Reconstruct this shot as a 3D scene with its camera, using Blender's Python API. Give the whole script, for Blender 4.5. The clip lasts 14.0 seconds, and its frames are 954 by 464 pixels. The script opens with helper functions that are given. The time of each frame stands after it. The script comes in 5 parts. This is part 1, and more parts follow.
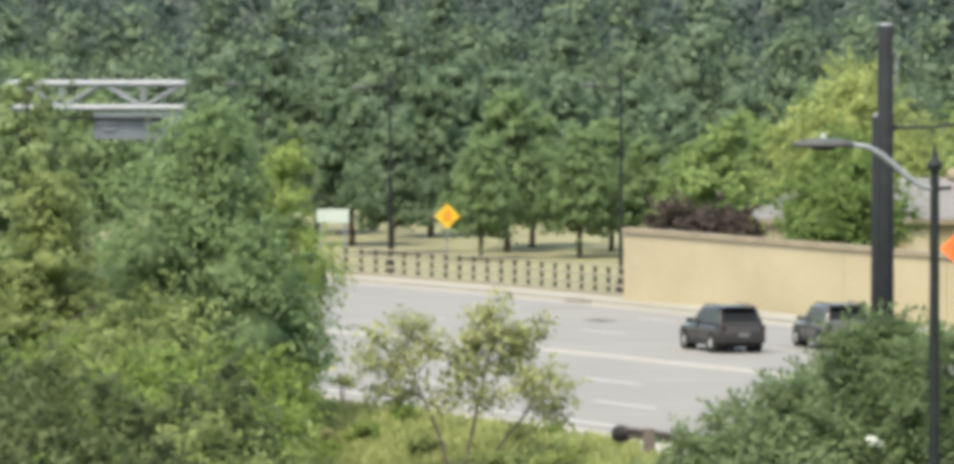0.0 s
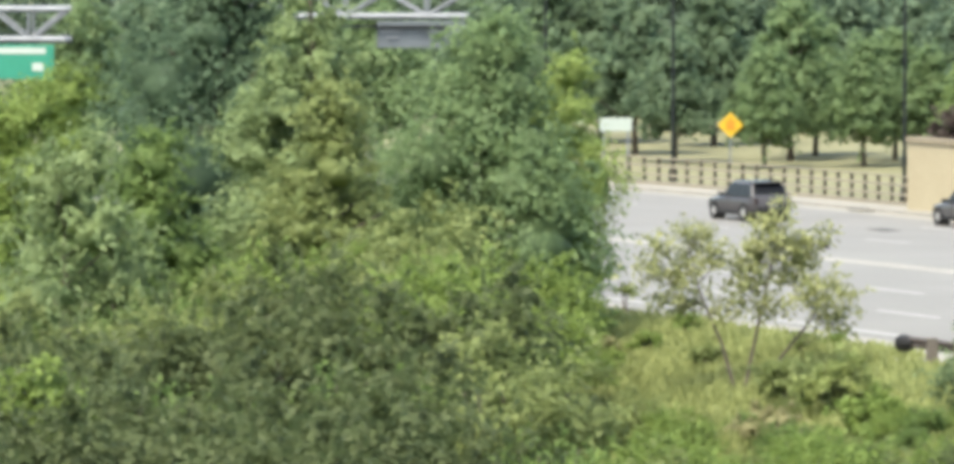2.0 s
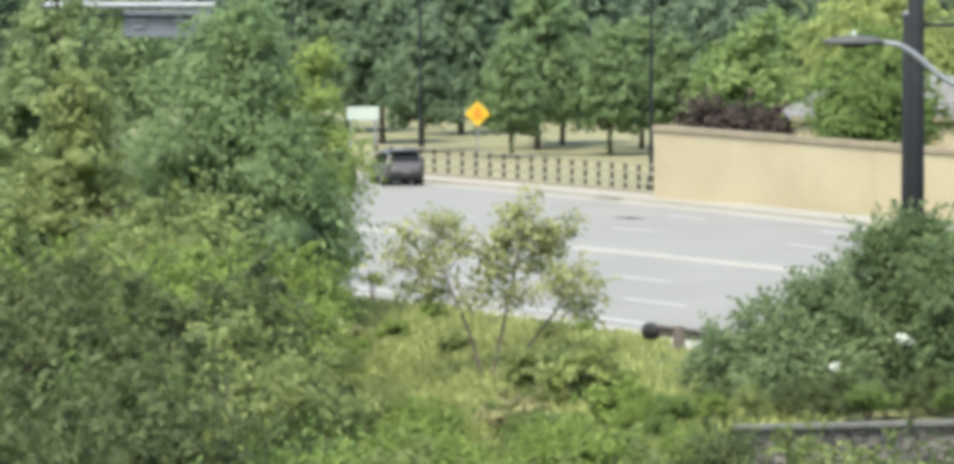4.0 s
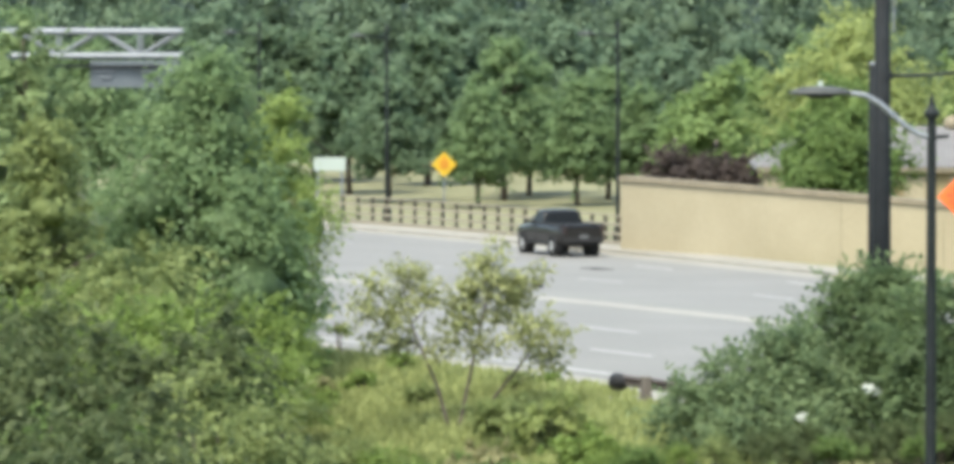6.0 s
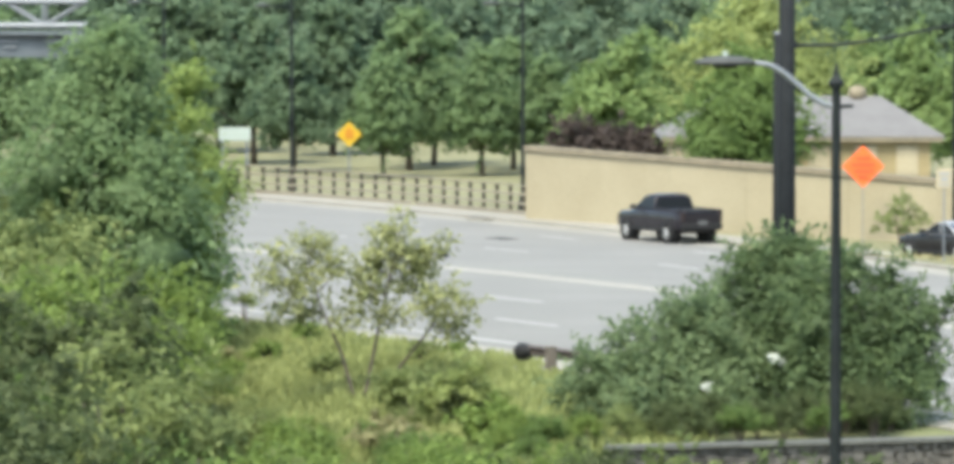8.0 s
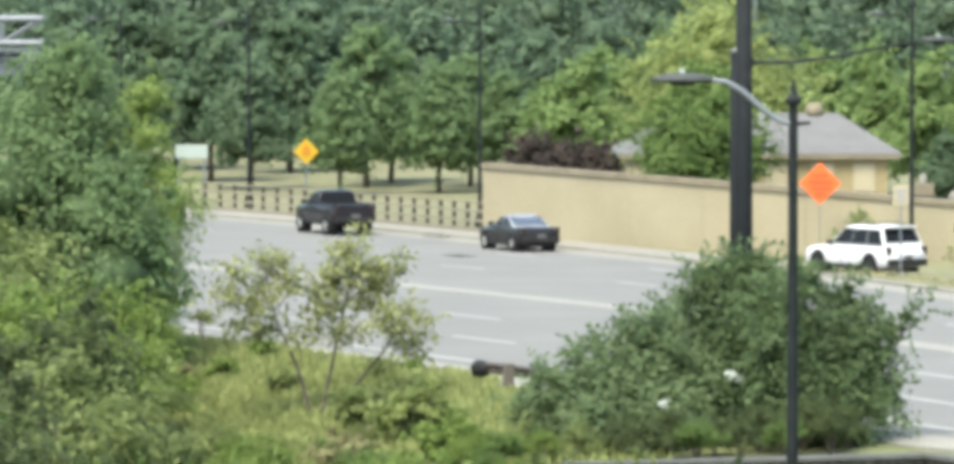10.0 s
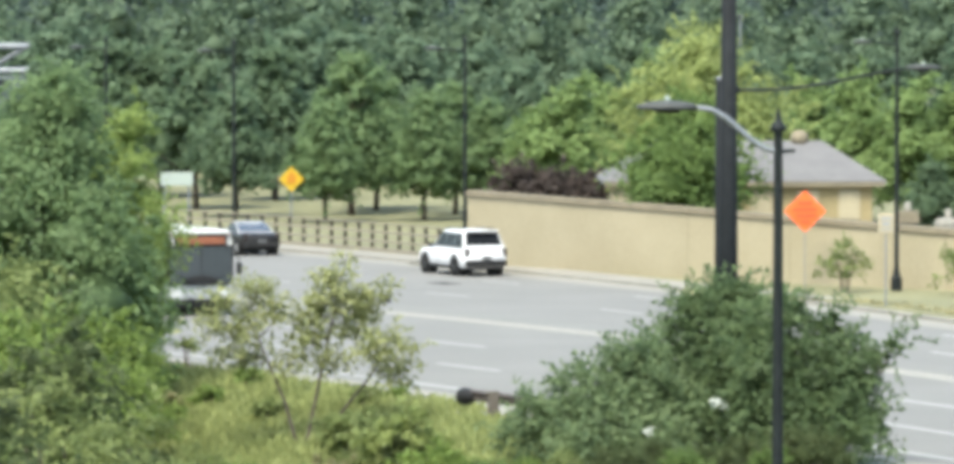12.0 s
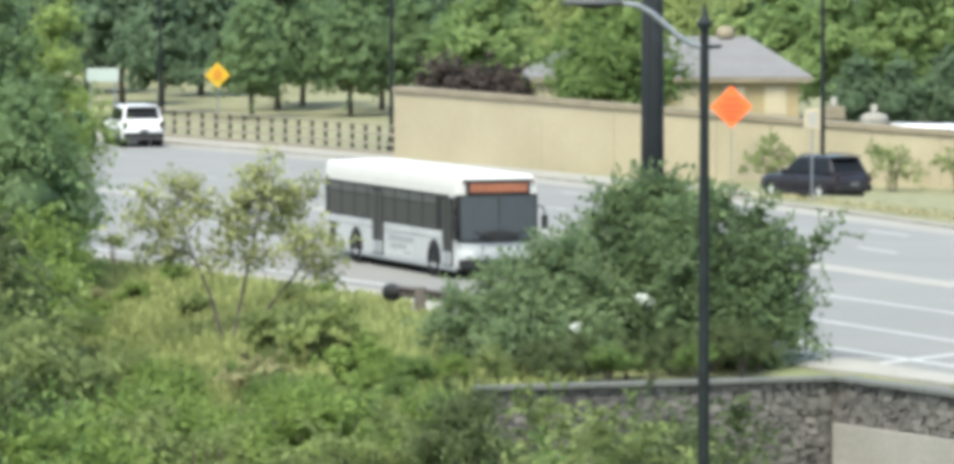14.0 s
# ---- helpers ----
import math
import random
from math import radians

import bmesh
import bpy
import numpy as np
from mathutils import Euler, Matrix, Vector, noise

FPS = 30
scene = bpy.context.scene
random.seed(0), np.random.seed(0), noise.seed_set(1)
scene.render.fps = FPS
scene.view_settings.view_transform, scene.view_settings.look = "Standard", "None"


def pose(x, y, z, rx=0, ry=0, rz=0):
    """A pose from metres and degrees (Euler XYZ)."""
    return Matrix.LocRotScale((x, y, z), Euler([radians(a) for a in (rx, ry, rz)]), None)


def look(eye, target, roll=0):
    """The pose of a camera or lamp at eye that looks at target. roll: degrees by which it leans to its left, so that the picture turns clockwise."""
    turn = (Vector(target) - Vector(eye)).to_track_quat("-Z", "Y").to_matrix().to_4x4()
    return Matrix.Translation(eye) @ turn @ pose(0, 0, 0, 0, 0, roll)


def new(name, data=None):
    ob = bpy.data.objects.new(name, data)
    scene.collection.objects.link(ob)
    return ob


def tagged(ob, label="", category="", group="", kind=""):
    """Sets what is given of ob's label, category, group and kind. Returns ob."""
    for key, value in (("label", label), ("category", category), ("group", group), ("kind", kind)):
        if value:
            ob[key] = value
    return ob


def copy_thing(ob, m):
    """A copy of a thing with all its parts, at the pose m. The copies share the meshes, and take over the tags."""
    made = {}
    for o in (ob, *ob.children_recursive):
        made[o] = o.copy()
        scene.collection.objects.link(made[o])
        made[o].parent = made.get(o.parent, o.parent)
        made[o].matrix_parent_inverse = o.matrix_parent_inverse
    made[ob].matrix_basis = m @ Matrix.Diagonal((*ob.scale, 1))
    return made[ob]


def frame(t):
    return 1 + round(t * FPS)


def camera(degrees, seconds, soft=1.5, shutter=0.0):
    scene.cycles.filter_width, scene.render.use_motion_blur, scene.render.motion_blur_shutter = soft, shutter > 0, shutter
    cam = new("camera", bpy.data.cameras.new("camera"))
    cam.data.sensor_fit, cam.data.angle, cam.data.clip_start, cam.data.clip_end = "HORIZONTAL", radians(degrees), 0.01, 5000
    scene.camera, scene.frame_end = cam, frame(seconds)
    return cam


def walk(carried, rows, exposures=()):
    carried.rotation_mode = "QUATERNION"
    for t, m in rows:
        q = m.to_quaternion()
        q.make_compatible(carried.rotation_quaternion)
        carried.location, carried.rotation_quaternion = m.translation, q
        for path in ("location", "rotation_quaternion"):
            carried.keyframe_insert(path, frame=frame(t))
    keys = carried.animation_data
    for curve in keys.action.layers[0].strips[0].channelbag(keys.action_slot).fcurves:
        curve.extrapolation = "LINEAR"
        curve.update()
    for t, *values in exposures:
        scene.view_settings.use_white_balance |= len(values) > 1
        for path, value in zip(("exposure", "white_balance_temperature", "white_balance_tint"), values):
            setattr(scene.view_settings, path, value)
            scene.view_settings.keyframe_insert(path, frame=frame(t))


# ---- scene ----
# camera: a hand-held telephoto view from an upper floor, panning only
cam = camera(9.43, 14.0, soft=4.8)
EYE_Z = 11.5
TURNS = [  # seconds, tilt below level, turn to the left (degrees)
    (0, -1.916, 0.600), (0.5, -2.212, 1.143), (1, -2.091, 1.969), (1.5, -2.676, 3.037), (2, -2.821, 3.405),
    (2.5, -2.634, 2.542), (3, -2.996, 1.179), (3.2, -2.984, 1.022), (5.3, -2.477, 0.775), (5.5, -2.321, 0.612),
    (6, -2.429, 0.570), (6.5, -2.610, 0.000), (7, -2.713, -0.546), (7.5, -2.740, -0.479), (8, -2.728, -0.371),
    (8.2, -2.700, -0.335), (10.3, -2.556, -0.823), (10.5, -2.628, -0.793), (11, -2.514, -0.908), (11.5, -2.411, -0.920),
    (12, -2.284, -0.944), (12.5, -2.146, -1.089), (13, -2.339, -1.423), (13.5, -3.020, -1.607), (14, -3.316, -1.674)]
walk(cam, [(t, pose(0, 0, EYE_Z, 90 + tilt, 0, turn)) for t, tilt, turn in TURNS], [(0, 1.6, 7300, 4), (1.0, 1.65, 7250, 4), (2.0, 1.77, 7050, 4), (3.0, 1.77, 6950, 3), (5.4, 1.62, 6780, 1), (12, 1.62, 6700, 0), (14, 1.61, 6550, 0)])

# ---- daylight: thin bright overcast ----
world = bpy.data.worlds.new("world")
scene.world = world
world.use_nodes = True
wn = world.node_tree
sky = wn.nodes.new("ShaderNodeTexSky")
sky.sky_type, sky.sun_disc = "NISHITA", False
sky.sun_elevation, sky.sun_rotation = radians(58), radians(204)
sky.air_density, sky.dust_density = 1.0, 3.0
wn.links.new(sky.outputs[0], wn.nodes["Background"].inputs[0])
wn.nodes["Background"].inputs[1].default_value = 0.15
sun_data = bpy.data.lights.new("sun", "SUN")
sun_data.energy, sun_data.angle, sun_data.color = 1.85, radians(24), (1.0, 0.95, 0.86)
sun = new("sun", sun_data)
sun.matrix_world = look((-30, -60, 120), (-30 + 22, -60 + 50, 120 - 84))


# ---- materials ----
def material(name, base, rough=0.8, metal=0.0, vary=0.25, scale=1.0, bump=0.0, tint=None, island=False, through_light=0.0, fine=8.0, objects=0.0):
    """A surface with broad and fine variation of its colour, and relief."""
    m = bpy.data.materials.new(name)
    m.use_nodes = True
    nt = m.node_tree
    n, l = nt.nodes, nt.links
    bsdf = n["Principled BSDF"]
    bsdf.inputs["Roughness"].default_value = rough
    bsdf.inputs["Metallic"].default_value = metal
    co = n.new("ShaderNodeTexCoord")
    big = n.new("ShaderNodeTexNoise")
    big.inputs["Scale"].default_value, big.inputs["Detail"].default_value = scale, 5
    small = n.new("ShaderNodeTexNoise")
    small.inputs["Scale"].default_value, small.inputs["Detail"].default_value = scale * fine, 3
    for t in (big, small):
        l.new(co.outputs["Object"], t.inputs["Vector"])
    add = n.new("ShaderNodeMath")
    add.operation = "ADD"
    l.new(big.outputs[0], add.inputs[0])
    l.new(small.outputs[0], add.inputs[1])
    level = add.outputs[0]
    mid, spread = 1.0, 0.6
    if island or objects:
        src = n.new("ShaderNodeNewGeometry").outputs["Random Per Island"] if island else n.new("ShaderNodeObjectInfo").outputs["Random"]
        more = n.new("ShaderNodeMath")
        more.operation = "MULTIPLY_ADD"
        more.inputs[1].default_value = 0.5
        l.new(src, more.inputs[0])
        l.new(level, more.inputs[2])
        level, mid, spread = more.outputs[0], 1.25, 0.95
    ramp = n.new("ShaderNodeMapRange")
    ramp.inputs["From Min"].default_value, ramp.inputs["From Max"].default_value = mid - spread / 2, mid + spread / 2
    l.new(level, ramp.inputs["Value"])
    mix = n.new("ShaderNodeMix")
    mix.data_type = "RGBA"
    a = [c * (1 - vary) for c in base]
    b = list(tint) if tint else [min(1, c * (1 + vary)) for c in base]
    mix.inputs["A"].default_value, mix.inputs["B"].default_value = (*a, 1), (*b, 1)
    l.new(ramp.outputs[0], mix.inputs["Factor"])
    l.new(mix.outputs["Result"], bsdf.inputs["Base Color"])
    if bump:
        bp = n.new("ShaderNodeBump")
        bp.inputs["Strength"].default_value, bp.inputs["Distance"].default_value = bump, 0.02
        l.new(small.outputs[0], bp.inputs["Height"])
        l.new(bp.outputs[0], bsdf.inputs["Normal"])
    if through_light:
        tr = n.new("ShaderNodeBsdfTranslucent")
        l.new(mix.outputs["Result"], tr.inputs["Color"])
        ms = n.new("ShaderNodeMixShader")
        ms.inputs[0].default_value = through_light
        l.new(bsdf.outputs[0], ms.inputs[1])
        l.new(tr.outputs[0], ms.inputs[2])
        l.new(ms.outputs[0], n["Material Output"].inputs["Surface"])
    return m


def leaf_material(name, dark, light, through_light=0.5, scale=0.5):
    m = material(name, dark, 0.6, 0, 0.15, scale, tint=light, island=True, through_light=through_light, fine=5.0)
    m.node_tree.nodes["Principled BSDF"].inputs["Specular IOR Level"].default_value = 0.25
    return m


def glass_material(name, base, rough=0.08):
    m = material(name, base, rough, 0.0, 0.1, 1.0)
    m.node_tree.nodes["Principled BSDF"].inputs["IOR"].default_value = 1.5
    return m


def glow_material(name, base, strength):
    m = material(name, base, 0.5)
    b = m.node_tree.nodes["Principled BSDF"]
    b.inputs["Emission Color"].default_value = (*base, 1)
    b.inputs["Emission Strength"].default_value = strength
    return m


M_SOIL = material("meadow_ground", (0.08, 0.095, 0.035), 0.95, 0, 0.35, 0.15, 0.4, tint=(0.155, 0.165, 0.07))
M_FIELD = material("dry_grass_field", (0.148, 0.148, 0.075), 0.95, 0, 0.25, 0.12, 0.4, tint=(0.198, 0.193, 0.107), fine=20)
M_ROAD = material("worn_asphalt", (0.149, 0.1454, 0.1389), 0.9, 0, 0.12, 0.16, 0.3, tint=(0.173, 0.1693, 0.1619), fine=40)
M_CONC = material("pale_concrete", (0.222, 0.211, 0.186), 0.9, 0, 0.15, 0.5, 0.3, fine=14)
M_GUTTER = material("worn_gutter_concrete", (0.212, 0.203, 0.18), 0.9, 0, 0.12, 0.3, 0.3, fine=20)
M_PAINT = material("worn_white_paint", (0.3186, 0.3186, 0.3064), 0.7, 0, 0.15, 1.2)
M_YELLOW_LINE = material("faded_yellow_paint", (0.31, 0.295, 0.245), 0.7, 0, 0.15, 0.8)
M_WALL = material("tan_stucco", (0.264, 0.228, 0.152), 0.92, 0, 0.07, 0.35, 0.25, tint=(0.303, 0.266, 0.185), fine=25)
M_CAP = material("grey_stone_cap", (0.1776, 0.1517, 0.1073), 0.9, 0, 0.2, 1.0, 0.3)
M_DARK_METAL = material("dark_green_black_metal", (0.0144, 0.0176, 0.0192), 0.55, 0.2, 0.3, 2.0, 0.1)
M_COPING = material("dark_grey_coping", (0.082, 0.083, 0.076), 0.9, 0, 0.2, 1.0, 0.3)
M_POLE = material("dark_weathered_wood", (0.0125, 0.0145, 0.017), 0.8, 0, 0.3, 1.5, 0.3)
M_GALV = material("galvanised_steel", (0.1628, 0.1776, 0.1998), 0.55, 0.3, 0.12, 1.5)
M_RAIL = material("tan_rail", (0.205, 0.185, 0.142), 0.9, 0, 0.12, 1.0, 0.2)
M_FENCE_POST = material("dark_iron_post", (0.075, 0.064, 0.05), 0.7, 0.1, 0.3, 3.0)
M_STONE = material("rubble_stone", (0.076, 0.071, 0.065), 0.95, 0, 0.35, 2.2, 0.6, tint=(0.16, 0.149, 0.136), objects=1.0)
M_STONE_REST = material("rubble_stone_joined", (0.07, 0.065, 0.06), 0.95, 0, 0.35, 2.2, 0.6, tint=(0.152, 0.141, 0.129), island=True)
M_OLDWOOD = material("weathered_post_wood", (0.105, 0.09, 0.075), 0.9, 0, 0.25, 4.0, 0.4)
M_OLDSTEEL = material("dull_rusted_steel", (0.062, 0.05, 0.045), 0.75, 0.2, 0.3, 3.0, 0.2)
M_SIGNBACK = material("dark_sign_back", (0.085, 0.1, 0.115), 0.6, 0.2, 0.2, 1.0)
M_MORTAR = material("dark_mortar", (0.08, 0.072, 0.064), 0.95, 0, 0.25, 2.0, 0.4)
M_BARK = material("brown_grey_bark", (0.075, 0.06, 0.05), 0.95, 0, 0.3, 3.0, 0.6)
M_ROOF = material("grey_shingle", (0.1089, 0.1055, 0.1089), 0.9, 0, 0.18, 1.2, 0.4, tint=(0.1362, 0.1328, 0.1362), objects=0.6)
M_HOUSE = material("tan_render_wall", (0.2668, 0.2162, 0.1196), 0.9, 0, 0.08, 0.6, 0.2)
M_TRIM = material("cream_trim", (0.3404, 0.296, 0.2072), 0.8, 0, 0.08, 1.0)
M_YSIGN = material("yellow_sign_sheet", (0.444, 0.2812, 0.0111), 0.5, 0, 0.05, 1.0)
M_YSYM = material("amber_sign_mark", (0.3848, 0.1554, 0.0074), 0.5, 0, 0.05, 1.0)
M_OSIGN = material("orange_sign_sheet", (0.8075, 0.119, 0.02125), 0.5, 0, 0.05, 1.0)
M_OSYM = material("dull_orange_lettering", (0.496, 0.08, 0.024), 0.6, 0, 0.05, 1.0)
M_WSIGN = material("white_sign_sheet", (0.29, 0.335, 0.31), 0.6, 0, 0.06, 1.0)
M_GSIGN = material("green_sign_sheet", (0.008, 0.16, 0.104), 0.5, 0, 0.1, 1.0)
M_LEAF_MID = leaf_material("leaf_mid_green", (0.088, 0.1408, 0.0418), (0.1815, 0.264, 0.0825))
M_LEAF_LIGHT = leaf_material("leaf_light_green", (0.1265, 0.187, 0.0462), (0.2365, 0.319, 0.088))
M_LEAF_SHRUB = leaf_material("leaf_shrub_deep", (0.054, 0.088, 0.042), (0.16, 0.222, 0.098))
M_LEAF_SHRUB_PALE = leaf_material("leaf_shrub_pale", (0.088, 0.133, 0.066), (0.218, 0.288, 0.142))
M_LEAF_SLOPE = leaf_material("leaf_slope_olive_dark", (0.066, 0.09, 0.037), (0.138, 0.172, 0.074))
M_LEAF_BRIGHT = leaf_material("leaf_fresh_green", (0.16, 0.225, 0.06), (0.29, 0.375, 0.12))
M_LEAF_YELLOW = leaf_material("leaf_yellow_green", (0.2, 0.25, 0.08), (0.37, 0.425, 0.165))
M_LEAF_OLIVE = leaf_material("leaf_olive", (0.136, 0.175, 0.06), (0.252, 0.3, 0.118))
M_LEAF_SAGE = leaf_material("leaf_grey_sage", (0.124, 0.178, 0.081), (0.258, 0.335, 0.152))
M_LEAF_SAPLING = leaf_material("leaf_sparse_olive", (0.145, 0.172, 0.066), (0.41, 0.425, 0.2), 0.45)
# field leaf tones flattened and cooled: haze mixed into the colour
M_LEAF_FIELD = leaf_material("leaf_cool_green", (0.122, 0.184, 0.089), (0.215, 0.305, 0.14), 0.55)
M_LEAF_DEEP = leaf_material("leaf_deep_green", (0.058, 0.1, 0.062), (0.128, 0.195, 0.112))
M_LEAF_FIELD_DARK = leaf_material("leaf_soft_dark_green", (0.1, 0.152, 0.094), (0.175, 0.25, 0.143), 0.55)
# back row: blue of the haze mixed into the leaf colour
M_LEAF_BACK = leaf_material("leaf_hazy_blue_green", (0.094, 0.145, 0.095), (0.17, 0.242, 0.15), 0.5)
M_LEAF_PURPLE = leaf_material("leaf_purple_brown", (0.06, 0.048, 0.046), (0.115, 0.09, 0.078))
# distant haze is painted into these two far leaf colours
M_LEAF_FAR = leaf_material("leaf_far_haze_dark", (0.064, 0.096, 0.088), (0.096, 0.135, 0.119), 0.4, 0.1)
M_LEAF_FAR2 = leaf_material("leaf_far_haze_pale", (0.09, 0.134, 0.088), (0.138, 0.195, 0.119), 0.4, 0.1)
M_LEAF_DRY = leaf_material("leaf_straw", (0.195, 0.19, 0.085), (0.33, 0.32, 0.17))
M_GRASS = leaf_material("grass_yellow_green", (0.178, 0.208, 0.07), (0.312, 0.343, 0.135), 0.3, 0.3)
M_GRASS_DRY = leaf_material("grass_straw", (0.222, 0.1998, 0.0962), (0.3552, 0.3182, 0.1776), 0.3, 0.3)
M_BLOSSOM = leaf_material("white_blossom", (0.45, 0.48, 0.42), (0.62, 0.64, 0.6), 0.3, 1.0)
M_TYRE = material("black_rubber", (0.014, 0.014, 0.015), 0.85, 0, 0.2, 4.0)
M_RIM = material("alloy_rim", (0.5, 0.5, 0.5), 0.4, 0.25, 0.1, 3.0)
M_DARK_RIM = material("dark_alloy_rim", (0.05, 0.05, 0.052), 0.4, 0.6, 0.1, 3.0)
M_GLASS = glass_material("tinted_car_glass", (0.009, 0.0095, 0.01))
M_SKYGLASS = glass_material("bright_car_glass", (0.05, 0.053, 0.056), 0.06)
M_BUSGLASS = glass_material("bus_glass", (0.017, 0.0175, 0.018), 0.3)
M_BUSSCREEN = glass_material("bus_windscreen_glass", (0.036, 0.043, 0.05), 0.25)
M_VENTGLASS = glass_material("bus_top_light_glass", (0.045, 0.047, 0.05), 0.3)
M_PLASTIC = material("black_plastic_trim", (0.02, 0.02, 0.021), 0.6, 0, 0.15, 3.0)
M_REDLAMP = material("red_lamp_lens", (0.016, 0.007, 0.007), 0.3, 0, 0.1, 4.0)
M_CLEARLAMP = material("clear_lamp_lens", (0.7, 0.7, 0.68), 0.2, 0.2, 0.1, 4.0)
M_PLATE = material("dull_plate", (0.085, 0.087, 0.09), 0.5, 0, 0.05, 4.0)
M_BLACKCAR = material("black_car_paint", (0.0155, 0.0148, 0.015), 0.18, 0.0, 0.1, 1.0)
M_DARKCAR = material("charcoal_car_paint", (0.028, 0.026, 0.026), 0.18, 0.0, 0.1, 1.0)
M_GREYCAR = material("dark_grey_car_paint", (0.056, 0.053, 0.056), 0.14, 0.2, 0.1, 1.0)
M_SILVERCAR = material("grey_car_paint", (0.085, 0.082, 0.084), 0.16, 0.3, 0.1, 1.0)
M_WHITECAR = material("white_car_paint", (0.561, 0.561, 0.578), 0.3, 0.0, 0.04, 1.0)
M_NAVYCAR = material("navy_car_paint", (0.017, 0.0155, 0.02), 0.14, 0.0, 0.1, 1.0)
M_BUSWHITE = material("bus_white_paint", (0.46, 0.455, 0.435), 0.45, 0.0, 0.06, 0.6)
# side paint: a greyer, uneven white than the roof
M_BUSSIDE = material("greyer_white_paint", (0.34, 0.355, 0.365), 0.45, 0.0, 0.14, 0.9, tint=(0.44, 0.45, 0.455), fine=6)
M_LAMPGREY = material("dull_lamp_grey", (0.06, 0.064, 0.066), 0.6, 0.1, 0.2, 3.0)
# pale cabin colour paints in the sky's glare on a black car
M_ROOF_GLARE = material("roof_sky_glare", (0.30, 0.30, 0.31), 0.3, 0.3, 0.1, 1.0)
# sky sheen on the car roofs, put into the cabin colour
M_SHEEN = material("roof_sky_sheen_grey", (0.085, 0.082, 0.084), 0.25, 0.3, 0.1, 1.0)
M_LEAF_PALE = leaf_material("leaf_pale_green", (0.14, 0.21, 0.075), (0.25, 0.34, 0.13))
M_BUSGREY = material("bus_grey_panel", (0.272, 0.288, 0.304), 0.45, 0.1, 0.08, 0.8)
M_DEST = glow_material("dull_amber_display", (0.2, 0.07, 0.035), 0.08)
M_INK = material("grey_lettering", (0.25, 0.26, 0.27), 0.6, 0, 0.05, 1.0)

for m in (M_POLE, M_DARK_METAL, M_LAMPGREY, M_FENCE_POST, M_PLASTIC, M_TYRE, M_GLASS):
    m.node_tree.nodes["Principled BSDF"].inputs["Specular IOR Level"].default_value = 0.15

for m in (M_BLACKCAR, M_DARKCAR, M_GREYCAR, M_SILVERCAR, M_NAVYCAR, M_WHITECAR):
    m.node_tree.nodes["Principled BSDF"].inputs["Coat Weight"].default_value = 0.06
    m.node_tree.nodes["Principled BSDF"].inputs["Specular IOR Level"].default_value = 0.22


M_SKYGLASS.node_tree.nodes["Principled BSDF"].inputs["Coat Weight"].default_value = 1.0
M_SKYGLASS.node_tree.nodes["Principled BSDF"].inputs["Coat IOR"].default_value = 2.4


# ---- mesh helpers ----
def mesh_of(name, verts, faces, mat, smooth=False):
    me = bpy.data.meshes.new(name)
    me.from_pydata(verts, [], faces)
    me.materials.append(mat)
    if smooth:
        me.polygons.foreach_set("use_smooth", [True] * len(me.polygons))
    me.update()
    return me


def part(name, bm, mat, parent=None, label="", smooth=False):
    """Links a bmesh as one mesh object under a thing."""
    me = bpy.data.meshes.new(name)
    bm.to_mesh(me)
    bm.free()
    me.materials.append(mat)
    if smooth:
        me.polygons.foreach_set("use_smooth", [True] * len(me.polygons))
    ob = new(name, me)
    ob.parent = parent
    return tagged(ob, label)


def block(bm, x, y, z, sx, sy, sz, m=None, bevel=0.0):
    """A box of that size about its middle, its edges bevelled."""
    made = bmesh.ops.create_cube(bm, size=1.0)["verts"]
    bmesh.ops.scale(bm, vec=(sx, sy, sz), verts=made)
    if bevel:
        edges = list({e for v in made for e in v.link_edges})
        made = list({v for f in bmesh.ops.bevel(bm, geom=edges, offset=bevel, segments=2, affect="EDGES", profile=0.6)["faces"] for v in f.verts} | {v for v in made if v.is_valid})
    bmesh.ops.transform(bm, matrix=Matrix.Translation((x, y, z)) if m is None else m @ Matrix.Translation((x, y, z)), verts=made)
    return bm


def boxes(*rows, bevel=0.0):
    bm = bmesh.new()
    for r in rows:
        block(bm, *r, bevel=bevel)
    return bm


def tube(points, radii, sides=8, bm=None, closed=True):
    """A round tapered tube through points."""
    bm = bm or bmesh.new()
    rings = []
    pts = [Vector(p) for p in points]
    for i, p in enumerate(pts):
        d = (pts[min(i + 1, len(pts) - 1)] - pts[max(i - 1, 0)]).normalized()
        a = d.orthogonal().normalized() if i == 0 else (rings_a - d * rings_a.dot(d)).normalized()
        rings_a = a
        b = d.cross(a)
        rings.append([bm.verts.new(p + (a * math.cos(q) + b * math.sin(q)) * radii[i]) for q in (2 * math.pi * k / sides for k in range(sides))])
    for r0, r1 in zip(rings, rings[1:]):
        for k in range(sides):
            bm.faces.new((r0[k], r0[(k + 1) % sides], r1[(k + 1) % sides], r1[k]))
    if closed:
        bm.faces.new(rings[0][::-1])
        bm.faces.new(rings[-1])
    return bm


